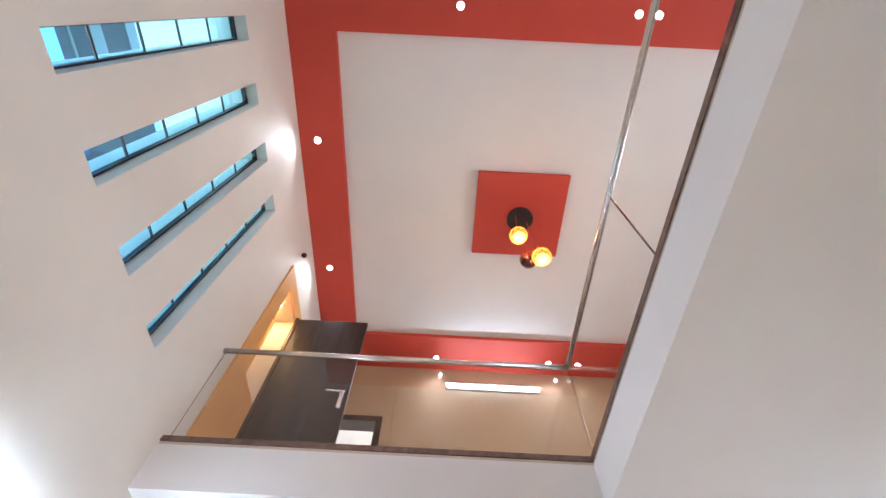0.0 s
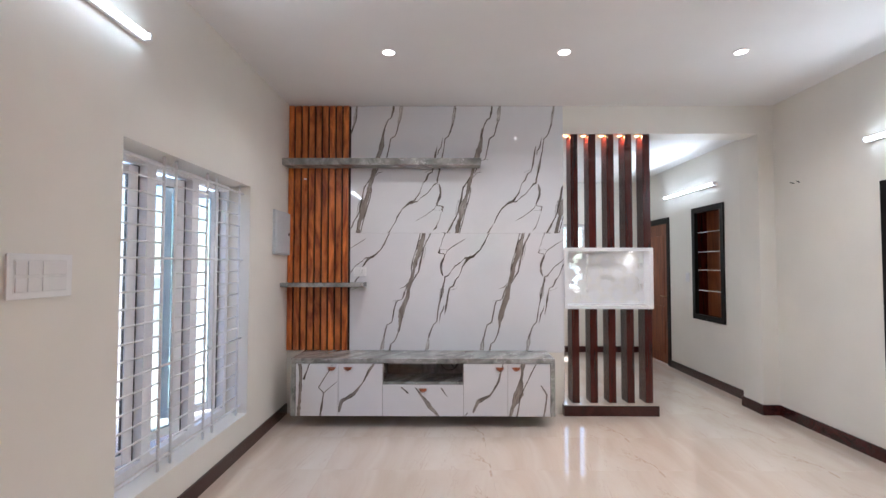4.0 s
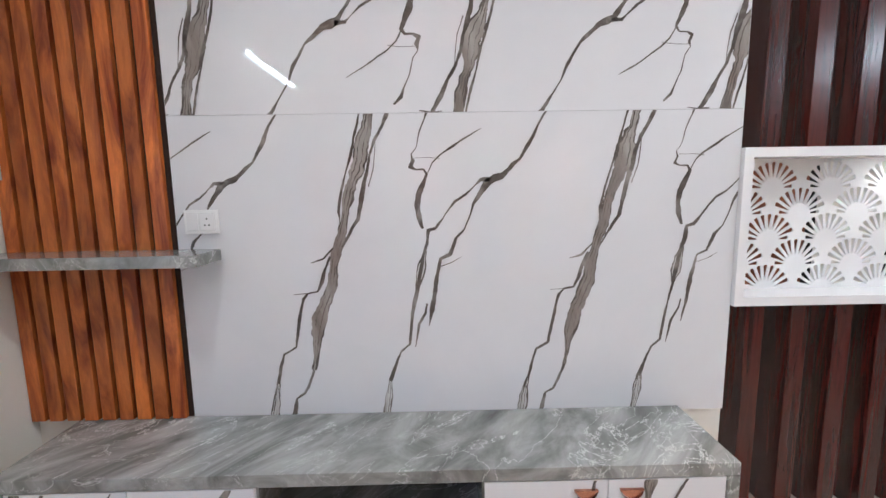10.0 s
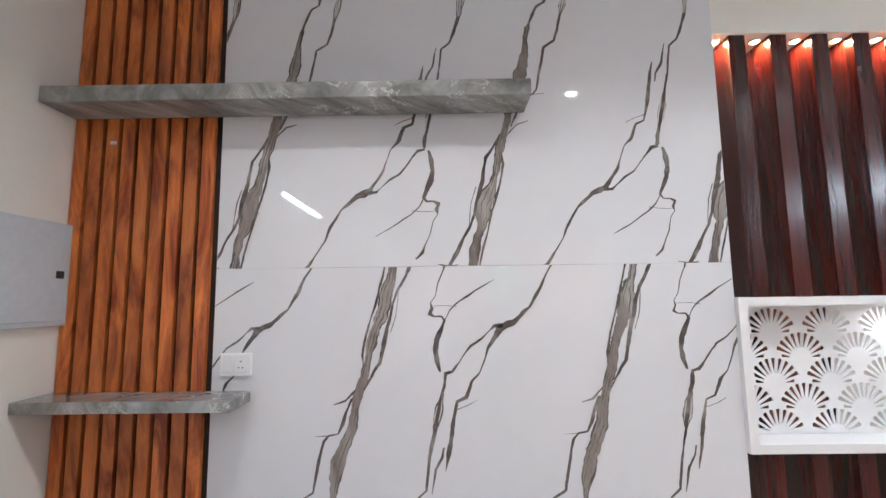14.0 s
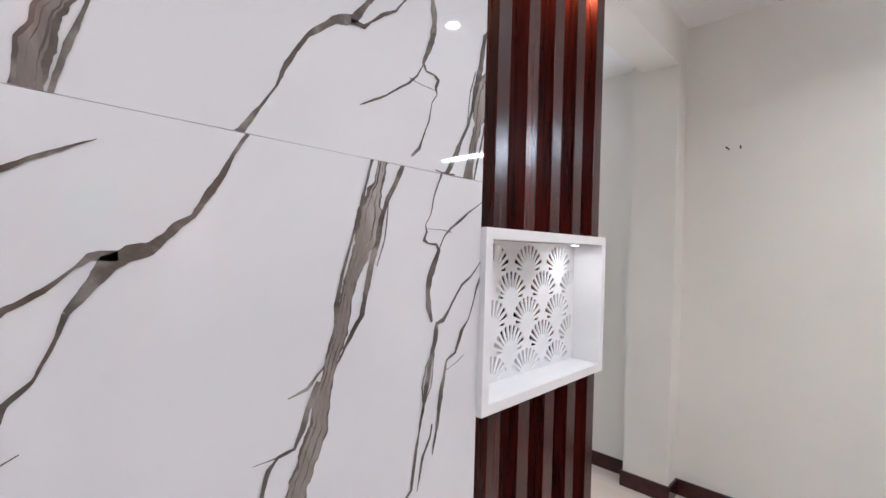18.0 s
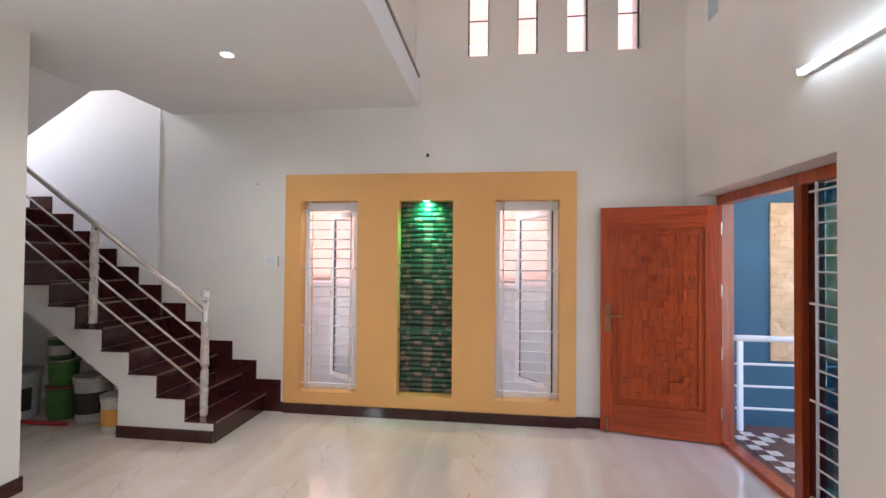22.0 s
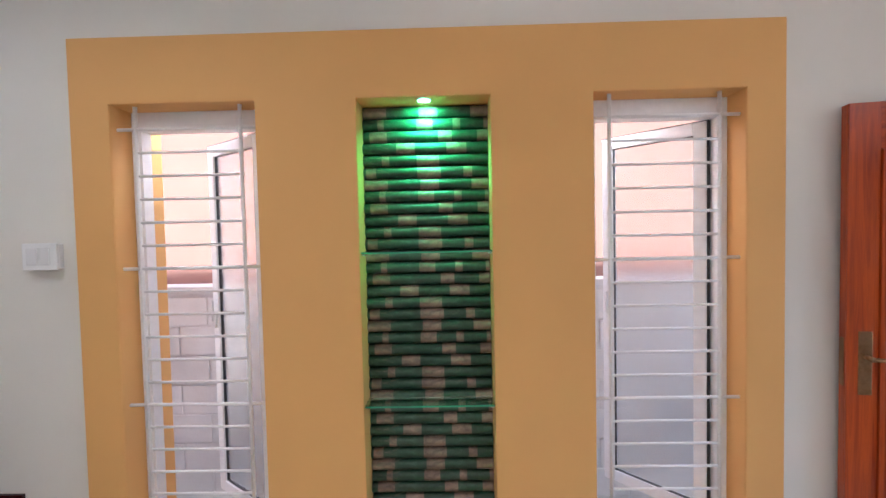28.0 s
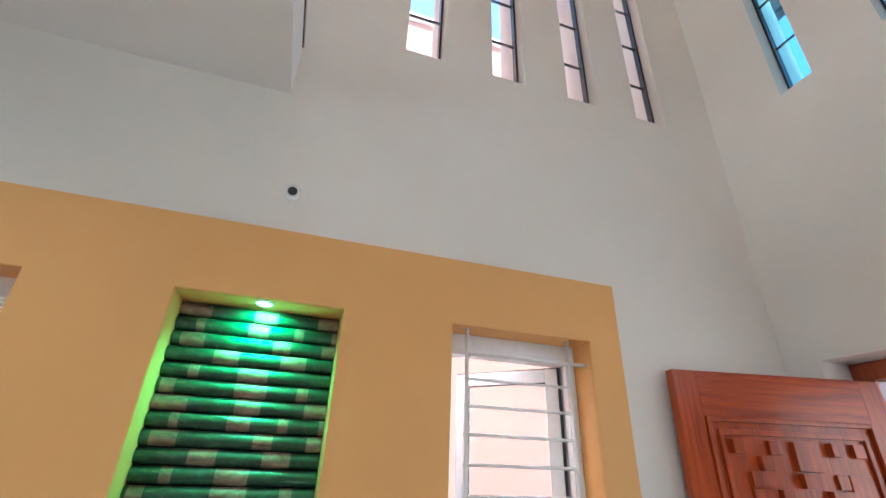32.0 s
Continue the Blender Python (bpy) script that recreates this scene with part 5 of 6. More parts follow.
bm = tube_bm(bmesh.new(), (X_R + 0.002, PL1 - 0.045, 0.09), (X_R + 0.002, PL1 - 0.045, 0.185), 0.006, 8)
box(bm, X_R - 0.004, X_R + 0.0115, PL1 - 0.06, PL1 - 0.03, 0.095, 0.115, bevel=0.002)
part("tower_bolt", bm, M["brass"], pleaf)

# ---- switches, sockets, distribution box ----
M["plastic_grey"] = plain("grey_plastic", (0.74, 0.74, 0.74), 0.4)
def plate(name, axis, fixed, d, u0, u1, z0, z1, rockers, label, cat="switch"):
    """A modular wall plate; rockers rows of u0, u1, z0, z1 as fractions."""
    def bx(a, b, p, q, r, s, bv):
        return boxed(fixed + a * d, fixed + b * d, p, q, r, s, bevel=bv) if axis == "x" else boxed(p, q, fixed + a * d, fixed + b * d, r, s, bevel=bv)
    o = (fixed, (u0 + u1) / 2, z0) if axis == "x" else ((u0 + u1) / 2, fixed, z0)
    t = thing(name, o, label, cat, "wall plates")
    part("back_box", bx(0.0005, 0.007, u0 + 0.003, u1 - 0.003, z0 + 0.003, z1 - 0.003, 0.001), M["plastic_grey"], t, "grey mounting box")
    part("cover_plate", bx(0.0072, 0.0145, u0, u1, z0, z1, 0.003), M["plastic"], t)
    a0, a1 = min(r[0] for r in rockers) - 0.02, max(r[1] for r in rockers) + 0.02
    p0, p1 = min(r[2] for r in rockers) - 0.03, max(r[3] for r in rockers) + 0.03
    part("module_grid", bx(0.0146, 0.0152, u0 + (u1 - u0) * a0, u0 + (u1 - u0) * a1, z0 + (z1 - z0) * p0, z0 + (z1 - z0) * p1, 0.0002), M["plastic_grey"], t, "grey gap round the switches")
    for a, b, p, q in rockers:
        part("rocker", bx(0.0153, 0.0195, u0 + (u1 - u0) * a, u0 + (u1 - u0) * b, z0 + (z1 - z0) * p, z0 + (z1 - z0) * q, 0.0015), M["gloss_white"], t)
    return t


rk4 = [(0.12, 0.5, 0.53, 0.84), (0.12, 0.5, 0.16, 0.47), (0.56, 0.72, 0.53, 0.84), (0.75, 0.9, 0.53, 0.84), (0.56, 0.72, 0.16, 0.47), (0.75, 0.9, 0.16, 0.47)]
plate("switch_board", "x", 0.0, 1, -2.83, -2.555, 1.335, 1.505, [(1 - b, 1 - a, p, q) for a, b, p, q in rk4], "white wall switch board with rocker switches")
plate("switch_board", "x", X_R, -1, -3.005, -2.73, 1.43, 1.59, [(0.08, 0.46, 0.12, 0.88), (0.54, 0.72, 0.53, 0.88), (0.75, 0.92, 0.53, 0.88), (0.54, 0.92, 0.12, 0.47)], "white wall switch board beside the piano door")
sb = plate("switch_board", "y", Y_S + 0.026, 1, 3.925, 4.07, 1.462, 1.572, [(0.2, 0.45, 0.2, 0.8), (0.55, 0.85, 0.2, 0.8)], "small white wall switch above the stairs' first step")
part("back_box", boxed(3.929, 4.066, Y_S + 0.0005, Y_S + 0.0255, 1.466, 1.568, bevel=0.003), M["plastic"], sb, "white surface-mounted box")
sock = plate("wall_socket", "y", 0.0, -1, 0.66, 0.787, 1.347, 1.437, [(0.1, 0.42, 0.15, 0.85), (0.48, 0.9, 0.15, 0.85)], "white wall socket on the laminate panel", "socket")
for dx, dz in ((0.086, 0.057), (0.078, 0.033), (0.094, 0.033)):
    part("pin_hole", tube_bm(bmesh.new(), (0.66 + dx, -0.0194, 1.347 + dz), (0.66 + dx, -0.0199, 1.347 + dz), 0.0032, 8), M["plastic_dark"], sock)
plate("wall_switch", "x", X_PW, -1, 1.52, 1.60, 1.24, 1.36, [(0.2, 0.8, 0.15, 0.85)], "small white wall switch in the passage")

db = thing("distribution_box", (0.0, -0.21, 1.555), "grey metal distribution box on the wall", "fuse box")
part("box_body", boxed(0.001, 0.028, -0.40, -0.02, 1.555, 1.965, bevel=0.003), M["grey_metal"], db)
dbd = part("box_door", boxed(0.0285, 0.034, -0.38, -0.04, 1.575, 1.945, bevel=0.002), M["grey_metal"], db, "grey metal door")
part("latch", boxed(0.0342, 0.037, -0.09, -0.055, 1.742, 1.772, bevel=0.001), M["plastic_dark"], dbd, "small black latch")

# ---- niche with bamboo cladding and glass shelves ----
def bamboo_glaze(name, stops, smudge):
    """Glazed bamboo-look tile with cloudy smudges of the other tone."""
    k = Mat(name, 0.42)
    cloud = k.noise(k.coords((1, 1, 1.6)), 22, 5, 0.6, 0.6)
    blot = k.ramp(k.noise(k.coords((0.6, 1, 1.5)), 17, 4, 0.6, 1.2), [(0.60, (0, 0, 0)), (0.72, (0.6, 0.6, 0.6))])
    k.color(k.mix(blot, k.ramp(cloud, stops), smudge))
    k.bump(cloud, 0.2, 0.004)
    return k.m


M["bamboo_green"] = bamboo_glaze("bamboo_green", [(0.3, (0.005, 0.020, 0.012)), (0.55, (0.014, 0.050, 0.028)), (0.75, (0.045, 0.095, 0.058))], (0.15, 0.14, 0.09))
M["bamboo_beige"] = bamboo_glaze("bamboo_beige", [(0.3, (0.09, 0.06, 0.042)), (0.7, (0.30, 0.20, 0.15))], (0.035, 0.05, 0.03))
M["edge_green"] = plain("glass_edge", (0.05, 0.30, 0.18), 0.15)
bam = thing("bamboo_cladding", ((NICHE_X[0] + NICHE_X[1]) / 2, Y_S - 0.1, SWIN_Z[0]), "green and beige bamboo-look tiles lining the niche", "wall tiles")
N_ROLL = 37
step = (SWIN_Z[1] - SWIN_Z[0] - 0.006) / N_ROLL
half = (NICHE_X[1] - NICHE_X[0]) / 2 - 0.004
ring = [(math.sin(a), math.cos(a)) for a in [math.pi * i / 8 for i in range(9)]]
# beige lengths along each of six courses, as shares of the width
COURSES = (((0.0, 0.19), (0.45, 0.60), (0.86, 1.0)), ((0.12, 0.17), (0.43, 0.56), (0.72, 0.78), (0.965, 1.0)), ((0.05, 0.19), (0.60, 0.71), (0.91, 1.0)),
           ((0.27, 0.42), (0.67, 0.83)), ((0.15, 0.21), (0.43, 0.61)), ((0.02, 0.10), (0.43, 0.62), (0.80, 0.87)))
rolls = []
for spans in COURSES:
    bm = bmesh.new()
    cuts = sorted({0.0, 1.0, *(e for sp in spans for e in sp)})
    for f0, f1 in zip(cuts, cuts[1:]):
        pale = any(a <= (f0 + f1) / 2 <= b for a, b in spans)
        xa, xb = half - 2 * half * f0, half - 2 * half * f1
        for (ya, za), (yb, zb) in zip(ring, ring[1:]):
            q = [(xb, ya, za), (xa, ya, za), (xa, yb, zb), (xb, yb, zb)]
            f = bm.faces.new([bm.verts.new((x, -0.012 + 0.024 * y, step * 0.48 * z)) for x, y, z in q])
            f.material_index = 1 if pale else 0
    bmesh.ops.remove_doubles(bm, verts=bm.verts, dist=1e-5)
    me = mesh_of(bm, "bamboo_roll", M["bamboo_green"], smooth=True)
    me.materials.append(M["bamboo_beige"])
    rolls.append(me)
rr = random.Random(4)
for i in range(N_ROLL):
    ob = new("bamboo_roll", rolls[i % 6])
    ob.parent = bam
    ob.location = (rr.uniform(-0.002, 0.002), rr.uniform(-0.002, 0.002), 0.003 + step * (N_ROLL - i - 0.5))
for z in (1.502, 0.861):
    g = lone("glass_shelf", boxed(NICHE_X[0] + 0.003, NICHE_X[1] - 0.003, Y_S - 0.085, Y_O - 0.02, z - 0.004, z + 0.004, bevel=0.001), M["glass_green"], "clear glass niche shelf with green edge", "shelf", "glass shelves")
    g.visible_shadow = False
    part("polished_edge", boxed(NICHE_X[0] + 0.004, NICHE_X[1] - 0.004, Y_O - 0.0198, Y_O - 0.0185, z - 0.0035, z + 0.0035), M["edge_green"], g, "green polished front edge")
    for x in (NICHE_X[0] + 0.011, NICHE_X[1] - 0.011):
        lone("shelf_bracket", boxed(x - 0.008, x + 0.008, Y_O - 0.05, Y_O - 0.028, z - 0.012, z - 0.0045, bevel=0.002), M["chrome"], "small chrome glass shelf bracket", "bracket", "shelf brackets")

# ---- carved front door ----
for m0, m1, mh, nm in ((0.1065, 0.124, 0.013, "moulding"), (0.152, 0.172, 0.008, "inner_moulding")):
    b0, b1 = 0.135 + m0, LH - 0.0745 - m0
    w = m1 - m0
    for a in ((m0, m1, b0, b1), (LW - m1, LW - m0, b0, b1), (m1 + 0.0005, LW - m1 - 0.0005, b0, b0 + w), (m1 + 0.0005, LW - m1 - 0.0005, b1 - w, b1)):
        part(nm, boxed(a[0], a[1], -0.0055, mh, a[2], a[3], bevel=0.002), M["door_wood"], leaf, local=True)
# squares carved in the field: B is two cells wide, s one cell
CARVED = ("s.s.B..s..s", "........s..", "B.s..s...s.", "..B....sB..", "s...sB.....", ".s......s.s", "ssB..s...s.", ".s....s....", "B..s..B...s", ".....s...s.", "....s.....s", ".....B..B..",
          "B.s.s......", "...ss..s..s", ".s..s.B....", "..s.....s..", "s.s.B......", "B.....s...s", "..s..s.s...", "....s....s.", "s.B....sB..", ".s..sB.....", "s.B....s..s", ".s..s......", "s.....s.s..")
cw = (LW - 0.38) / 11
gx0, gz0 = 0.190, LH - 0.262
rows25 = (gz0 - 0.322) / 25
shapes = {}
rr = random.Random(11)
for r, line in enumerate(CARVED):
    for c, ch in enumerate(line):
        if ch == "." or (ch == "B" and (c > 9 or r > 23)):
            continue
        size = 2 if ch == "B" else 1
        hgt = rr.choice((0.006, 0.013, 0.021))
        if (size, hgt) not in shapes:
            shapes[size, hgt] = mesh_of(boxed(0, size * cw - 0.006, -0.0058, hgt, -size * rows25 + 0.006, 0, bevel=0.002), "carved_block", M["door_wood"])
        ob = new("carved_block", shapes[size, hgt])
        ob.parent = leaf
        ob.location = (gx0 + c * cw + 0.003, 0, gz0 - r * rows25)
lk = part("lock_plate", boxed(LW - 0.085, LW - 0.038, 0.0005, 0.007, 0.90, 1.15, bevel=0.003), M["brass"], leaf, "antique brass lock plate", local=True)
bm = tube_bm(bmesh.new(), (LW - 0.062, 0.006, 1.05), (LW - 0.062, 0.05, 1.05), 0.010, 10)
tube_bm(bm, (LW - 0.068, 0.047, 1.05), (LW - 0.19, 0.047, 1.046), 0.009, 10, 0.006)
part("lever_handle", bm, M["brass"], leaf, "antique brass lever handle", smooth=True, local=True)
bm = tube_bm(bmesh.new(), (LW - 0.055, 0.014, -0.008), (LW - 0.055, 0.014, 0.11), 0.009, 10)
lathe(bm, (LW - 0.055, 0.014, 0.11), [(0.010, 0), (0.014, 0.008), (0.010, 0.02), (0.003, 0.026)], 10)
part("door_bolt", bm, M["brass"], leaf, "brass tower bolt", smooth=True, local=True)
part("edge_plate", boxed(LW + 0.0002, LW + 0.003, -0.034, -0.01, 0.93, 1.12), M["brass"], leaf, local=True)
for z in (0.22, 0.72, 1.25, 1.78):
    bm = tube_bm(bmesh.new(), (0.0, 0.006, z), (0.0, 0.006, z + 0.10), 0.007, 10)
    box(bm, 0.001, 0.03, 0.0003, 0.002, z, z + 0.10)
    part("hinge", bm, M["steel"], leaf, "steel butt hinge", local=True)
# sidelight beside the door
sg0, sg1 = MY0 + 0.165, FY1 - 0.077
sp = thing("sidelight", (DX, (sg0 + sg1) / 2, 0.0), "tall glazed sidelight beside the front door", "window")
# pane tint carries the dimness of the porch beyond it
p = part("pane", boxed(DX - 0.024, DX - 0.018, sg0 - 0.004, sg1, 0.08, 2.05), M["glass_dim_porch"], sp)
p.visible_shadow = False
part("bottom_rail", boxed(DX - 0.035, DX + 0.03, sg0 - 0.004, sg1, 0.0, 0.079), M["frame_wood"], sp)
zs = [0.14 + 1.86 * i / 19 for i in range(20)]
ties = [zs[0], zs[6], zs[12], zs[19]]
grille("sidelight_grille", "x", DX + 0.05, sg0 - 0.03, sg1, 0.08, 2.053, [sg0 + 0.03, sg1 - 0.05], [z for z in zs if z not in ties], ties, "white painted steel grille inside the sidelight")

# ---- passage: brown door, display niche, end window ----
bd = thing("passage_door", (X_PW, 2.51, 0), "brown wooden panelled door in dark frame", "door")
for n, a in (("frame_jamb", (BD_Y[0] + 0.001, BD_Y[0] + 0.08, 0, 2.158)), ("frame_jamb", (BD_Y[1] - 0.08, BD_Y[1] - 0.001, 0, 2.158)), ("frame_head", (BD_Y[0] + 0.0805, BD_Y[1] - 0.0805, 2.075, 2.158))):
    part(n, boxed(X_PW - 0.014, X_PW + 0.1, *a, bevel=0.003), M["ebony"], bd, "dark stained frame")
bl = part("leaf", boxed(X_PW + 0.012, X_PW + 0.05, BD_Y[0] + 0.082, BD_Y[1] - 0.082, 0.008, 2.073), M["brown_door"], bd)
for z0, z1 in ((0.15, 0.85), (1.0, 1.9)):
    part("raised_panel", boxed(X_PW + 0.004, X_PW + 0.0118, BD_Y[0] + 0.19, BD_Y[1] - 0.19, z0, z1, bevel=0.003), M["brown_door"], bl)
part("lever_handle", tube_bm(tube_bm(bmesh.new(), (X_PW + 0.0118, BD_Y[0] + 0.13, 1.0), (X_PW - 0.03, BD_Y[0] + 0.13, 1.0), 0.008), (X_PW - 0.028, BD_Y[0] + 0.125, 1.0), (X_PW - 0.028, BD_Y[0] + 0.24, 1.0), 0.008), M["brass"], bl)

nf = thing("display_niche", (X_PW, (NI_Y[0] + NI_Y[1]) / 2, NI_Z[0]), "wall display niche in dark wooden frame with glass shelves", "display niche")
part("frame", pierced("x", X_PW - 0.016, X_PW + 0.03, NI_Y[0] - 0.03, NI_Y[1] + 0.03, NI_Z[0] - 0.03, NI_Z[1] + 0.03, [(NI_Y[0] + 0.035, NI_Y[1] - 0.035, NI_Z[0] + 0.035, NI_Z[1] - 0.035)]), M["ebony"], nf, "dark wooden frame")
part("back_board", boxed(X_PW + 0.16, X_PW + 0.18, NI_Y[0] + 0.001, NI_Y[1] - 0.001, NI_Z[0] + 0.001, NI_Z[1] - 0.001), M["brown_door"], nf, "reddish wooden back")
part("lining", pierced("x", X_PW + 0.031, X_PW + 0.159, NI_Y[0] + 0.001, NI_Y[1] - 0.001, NI_Z[0] + 0.001, NI_Z[1] - 0.001, [(NI_Y[0] + 0.02, NI_Y[1] - 0.02, NI_Z[0] + 0.02, NI_Z[1] - 0.02)]), M["mahogany"], nf)
for z in (1.14, 1.40, 1.63, 1.88):
    g = part("glass_shelf", boxed(X_PW + 0.035, X_PW + 0.158, NI_Y[0] + 0.021, NI_Y[1] - 0.021, z - 0.004, z + 0.004), M["glass_green"], nf, "glass shelf")
    g.visible_shadow = False
    part("polished_edge", boxed(X_PW + 0.033, X_PW + 0.0348, NI_Y[0] + 0.022, NI_Y[1] - 0.022, z - 0.004, z + 0.004), M["plastic"], nf, "pale polished shelf edge")
ew = tagged(new("window_12"), "white framed window with grille at the passage end", "window", "", "structure")
ORIGIN[ew.name] = Vector()
part("window_frame", pierced("y", Y_END + 0.10, Y_END + 0.15, EW[0] + 0.002, EW[1] - 0.002, EW[2] + 0.002, EW[3] - 0.002, [(EW[0] + 0.05, (EW[0] + EW[1]) / 2 - 0.02, EW[2] + 0.05, EW[3] - 0.05), ((EW[0] + EW[1]) / 2 + 0.02, EW[1] - 0.05, EW[2] + 0.05, EW[3] - 0.05)]), M["upvc"], ew)
for a, b in ((EW[0] + 0.05, (EW[0] + EW[1]) / 2 - 0.02), ((EW[0] + EW[1]) / 2 + 0.02, EW[1] - 0.05)):
    g = part("pane", boxed(a, b, Y_END + 0.122, Y_END + 0.128, EW[2] + 0.05, EW[3] - 0.05), M["glass_smoke"], ew)
    g.visible_shadow = False
zs = [EW[2] + 0.06 + 0.1 * i for i in range(11)]
grille("window_grille", "y", Y_END + 0.05, EW[0], EW[1], EW[2] + 0.001, EW[3] - 0.001, [EW[0] + 0.08, EW[1] - 0.08], [z for z in zs if z not in (zs[0], zs[5], zs[10])], [zs[0], zs[5], zs[10]], "white painted steel grille in the passage window")

# ---- upstairs ----
med = lone("ceiling_medallion", boxed(1.915, 2.92, -3.12, -2.105, Z_T - 0.05, Z_T - 0.0005, bevel=0.004), M["red"], "square red painted ceiling panel", "ceiling panel")
M["red_glass"] = plain("dark_red_glass", (0.16, 0.012, 0.008), 0.12, 0, 0.1, 20)
pend = thing("pendant_lamp", (2.43, -2.58, Z_T - 0.05), "three-globe pendant lamp with patterned shades", "pendant lamp")
bm = lathe(bmesh.new(), (2.43, -2.58, Z_T - 0.0505), [(0.15, 0), (0.15, -0.022), (0.14, -0.03)], 32)
part("canopy", bm, M["plastic_dark"], pend, "round black canopy", smooth=False)
for (gx, gy, gz, r, lit) in ((2.33, -2.67, 5.72, 0.085, True), (2.56, -2.53, 5.55, 0.09, True), (2.45, -2.45, 5.62, 0.085, False)):
    part("cord", tube_bm(bmesh.new(), (2.43 + (gx - 2.43) * 0.6, -2.58 + (gy + 2.58) * 0.6, Z_T - 0.082), (gx, gy, gz + r + 0.02), 0.004, 8), M["red"], pend, "thin red cord")
    bm = lathe(bmesh.new(), (gx, gy, gz), [(0.02, r * 1.2), (0.028, r * 1.02)] + [(r * math.sin(a), r * math.cos(a)) for a in [0.35 + 0.2 * i for i in range(10)]], 24)
    sh = part("shade", bm, M["shade_lit"] if lit else M["red_glass"], pend, "red patterned glass shade", smooth=True)
    for row in range(4):
        a = 0.62 + 0.40 * row
        for c in range(9):
            th = 2 * math.pi * (c + 0.5 * (row % 2)) / 9
            p = Vector((gx + (r + 0.001) * math.sin(a) * math.cos(th), gy + (r + 0.001) * math.sin(a) * math.sin(th), gz + (r + 0.001) * math.cos(a)))
            nrm = (p - Vector((gx, gy, gz))).normalized()
            m4 = Matrix.Translation(p) @ nrm.to_track_quat("Z", "Y").to_matrix().to_4x4()
            bm = bmesh.new()
            bmesh.ops.create_circle(bm, segments=8, radius=0.024, cap_ends=False, matrix=m4)
            es = list(bm.edges)
            for e in es:
                tube_bm(bm, e.verts[0].co, e.verts[1].co, 0.003, 5)
            bmesh.ops.delete(bm, geom=es, context="EDGES")
            part("lattice_ring", bm, M["ring_lit"] if lit else M["brass"], sh)
    bm = bmesh.new()
    bmesh.ops.create_uvsphere(bm, u_segments=20, v_segments=12, radius=r * 0.92, matrix=Matrix.Translation((gx, gy, gz - r * 0.13)))
    part("globe", bm, M["bulb"] if lit else M["mahogany"], pend, "glowing amber globe" if lit else "dark globe", smooth=True)
    if lit:
        d = bpy.data.lights.new("globe_lamp", "POINT")
        d.energy, d.color, d.shadow_soft_size = 1.2, (1.0, 0.6, 0.25), 0.05
        new("globe_lamp", d).location = (gx, gy, gz - r - 0.06)

setting("trim_upper_panel", pierced("x", 0.001, 0.022, -2.24, -1.20, Z_F2, 5.62, [(-2.06, -1.62, 4.3, 5.45)]), M["orange"], "orange painted surround of the upper window", "wall")
setting("trim_upper_reveal", boxed(-0.24, -0.20, -2.06, -1.62, 4.3, 5.45), M["orange"], "orange back of the upper wall recess", "wall")
x0, x1, y = 0.03, 0.80, -1.66
ud = thing("upper_door", (x0, y, Z_F2), "dark brown wooden upper door standing open", "door", turn=0.0)
part("leaf", boxed(x0 + 0.03, x1, y, y + 0.04, Z_F2 + 0.01, 5.46, bevel=0.003), M["ebony2"], ud)
part("stile", boxed(x0 - 0.005, x0 + 0.0295, y - 0.01, y + 0.05, Z_F2 + 0.001, 5.47, bevel=0.003), M["ebony2"], ud)
lp = part("lock_plate", boxed(x1 - 0.075, x1 - 0.035, y - 0.008, y - 0.0003, 4.30, 4.50, bevel=0.003), M["steel"], ud, "steel lock plate")
part("lever_handle", tube_bm(tube_bm(bmesh.new(), (x1 - 0.055, y - 0.008, 4.45), (x1 - 0.055, y - 0.045, 4.45), 0.009), (x1 - 0.05, y - 0.042, 4.45), (x1 - 0.19, y - 0.042, 4.455), 0.008), M["steel"], ud)
fr = thing("upper_door_frame", (0.55, -0.2, Z_F2), "dark wooden frame of the upper doorway", "door frame")
part("frame", pierced("y", -0.215, -0.02, 0.172, 0.928, Z_F2 - 0.5 + 0.501, 5.448, [(0.25, 0.85, Z_F2 - 1, 5.37)]), M["ebony2"], fr)
bm = bmesh.new()
bmesh.ops.create_uvsphere(bm, u_segments=14, v_segments=8, radius=0.03, matrix=Matrix.Translation((0.032, -2.19, 5.92)))
lone("wall_bulb_holder", bm, M["plastic_dark"], "small black round holder on the wall", "wall fitting", smooth=True)
bm = bmesh.new()
lathe(bm, (0, 0, 0), [(0.033, 0), (0.033, 0.008), (0.028, 0.014)], 20)
bmesh.ops.transform(bm, matrix=pose(2.397, Y_S + 0.001, 2.572, -90, 0, 0), verts=bm.verts)
cap = lone("round_wall_fitting", bm, M["plastic"], "small round white wall fitting with black centre above the panel", "wall fitting")
bm = bmesh.new()
lathe(bm, (0, 0, 0.0142), [(0.018, 0), (0.018, 0.006), (0.013, 0.012), (0.005, 0.014)], 18)
bmesh.ops.transform(bm, matrix=pose(2.397, Y_S + 0.001, 2.572, -90, 0, 0), verts=bm.verts)
part("black_centre", bm, M["plastic_dark"], cap, "black domed centre")
for y0, y1, far in ((-0.25, -0.24, 0.035), (-0.31, -0.315, 0.03)):
    lone("wire_end", tube_bm(bmesh.new(), (X_R - 0.001, y0, 2.23), (X_R - far, y1, 2.239), 0.0045, 8), M["plastic_dark"], "short black wire end poking from the wall", "wire", "wire ends")
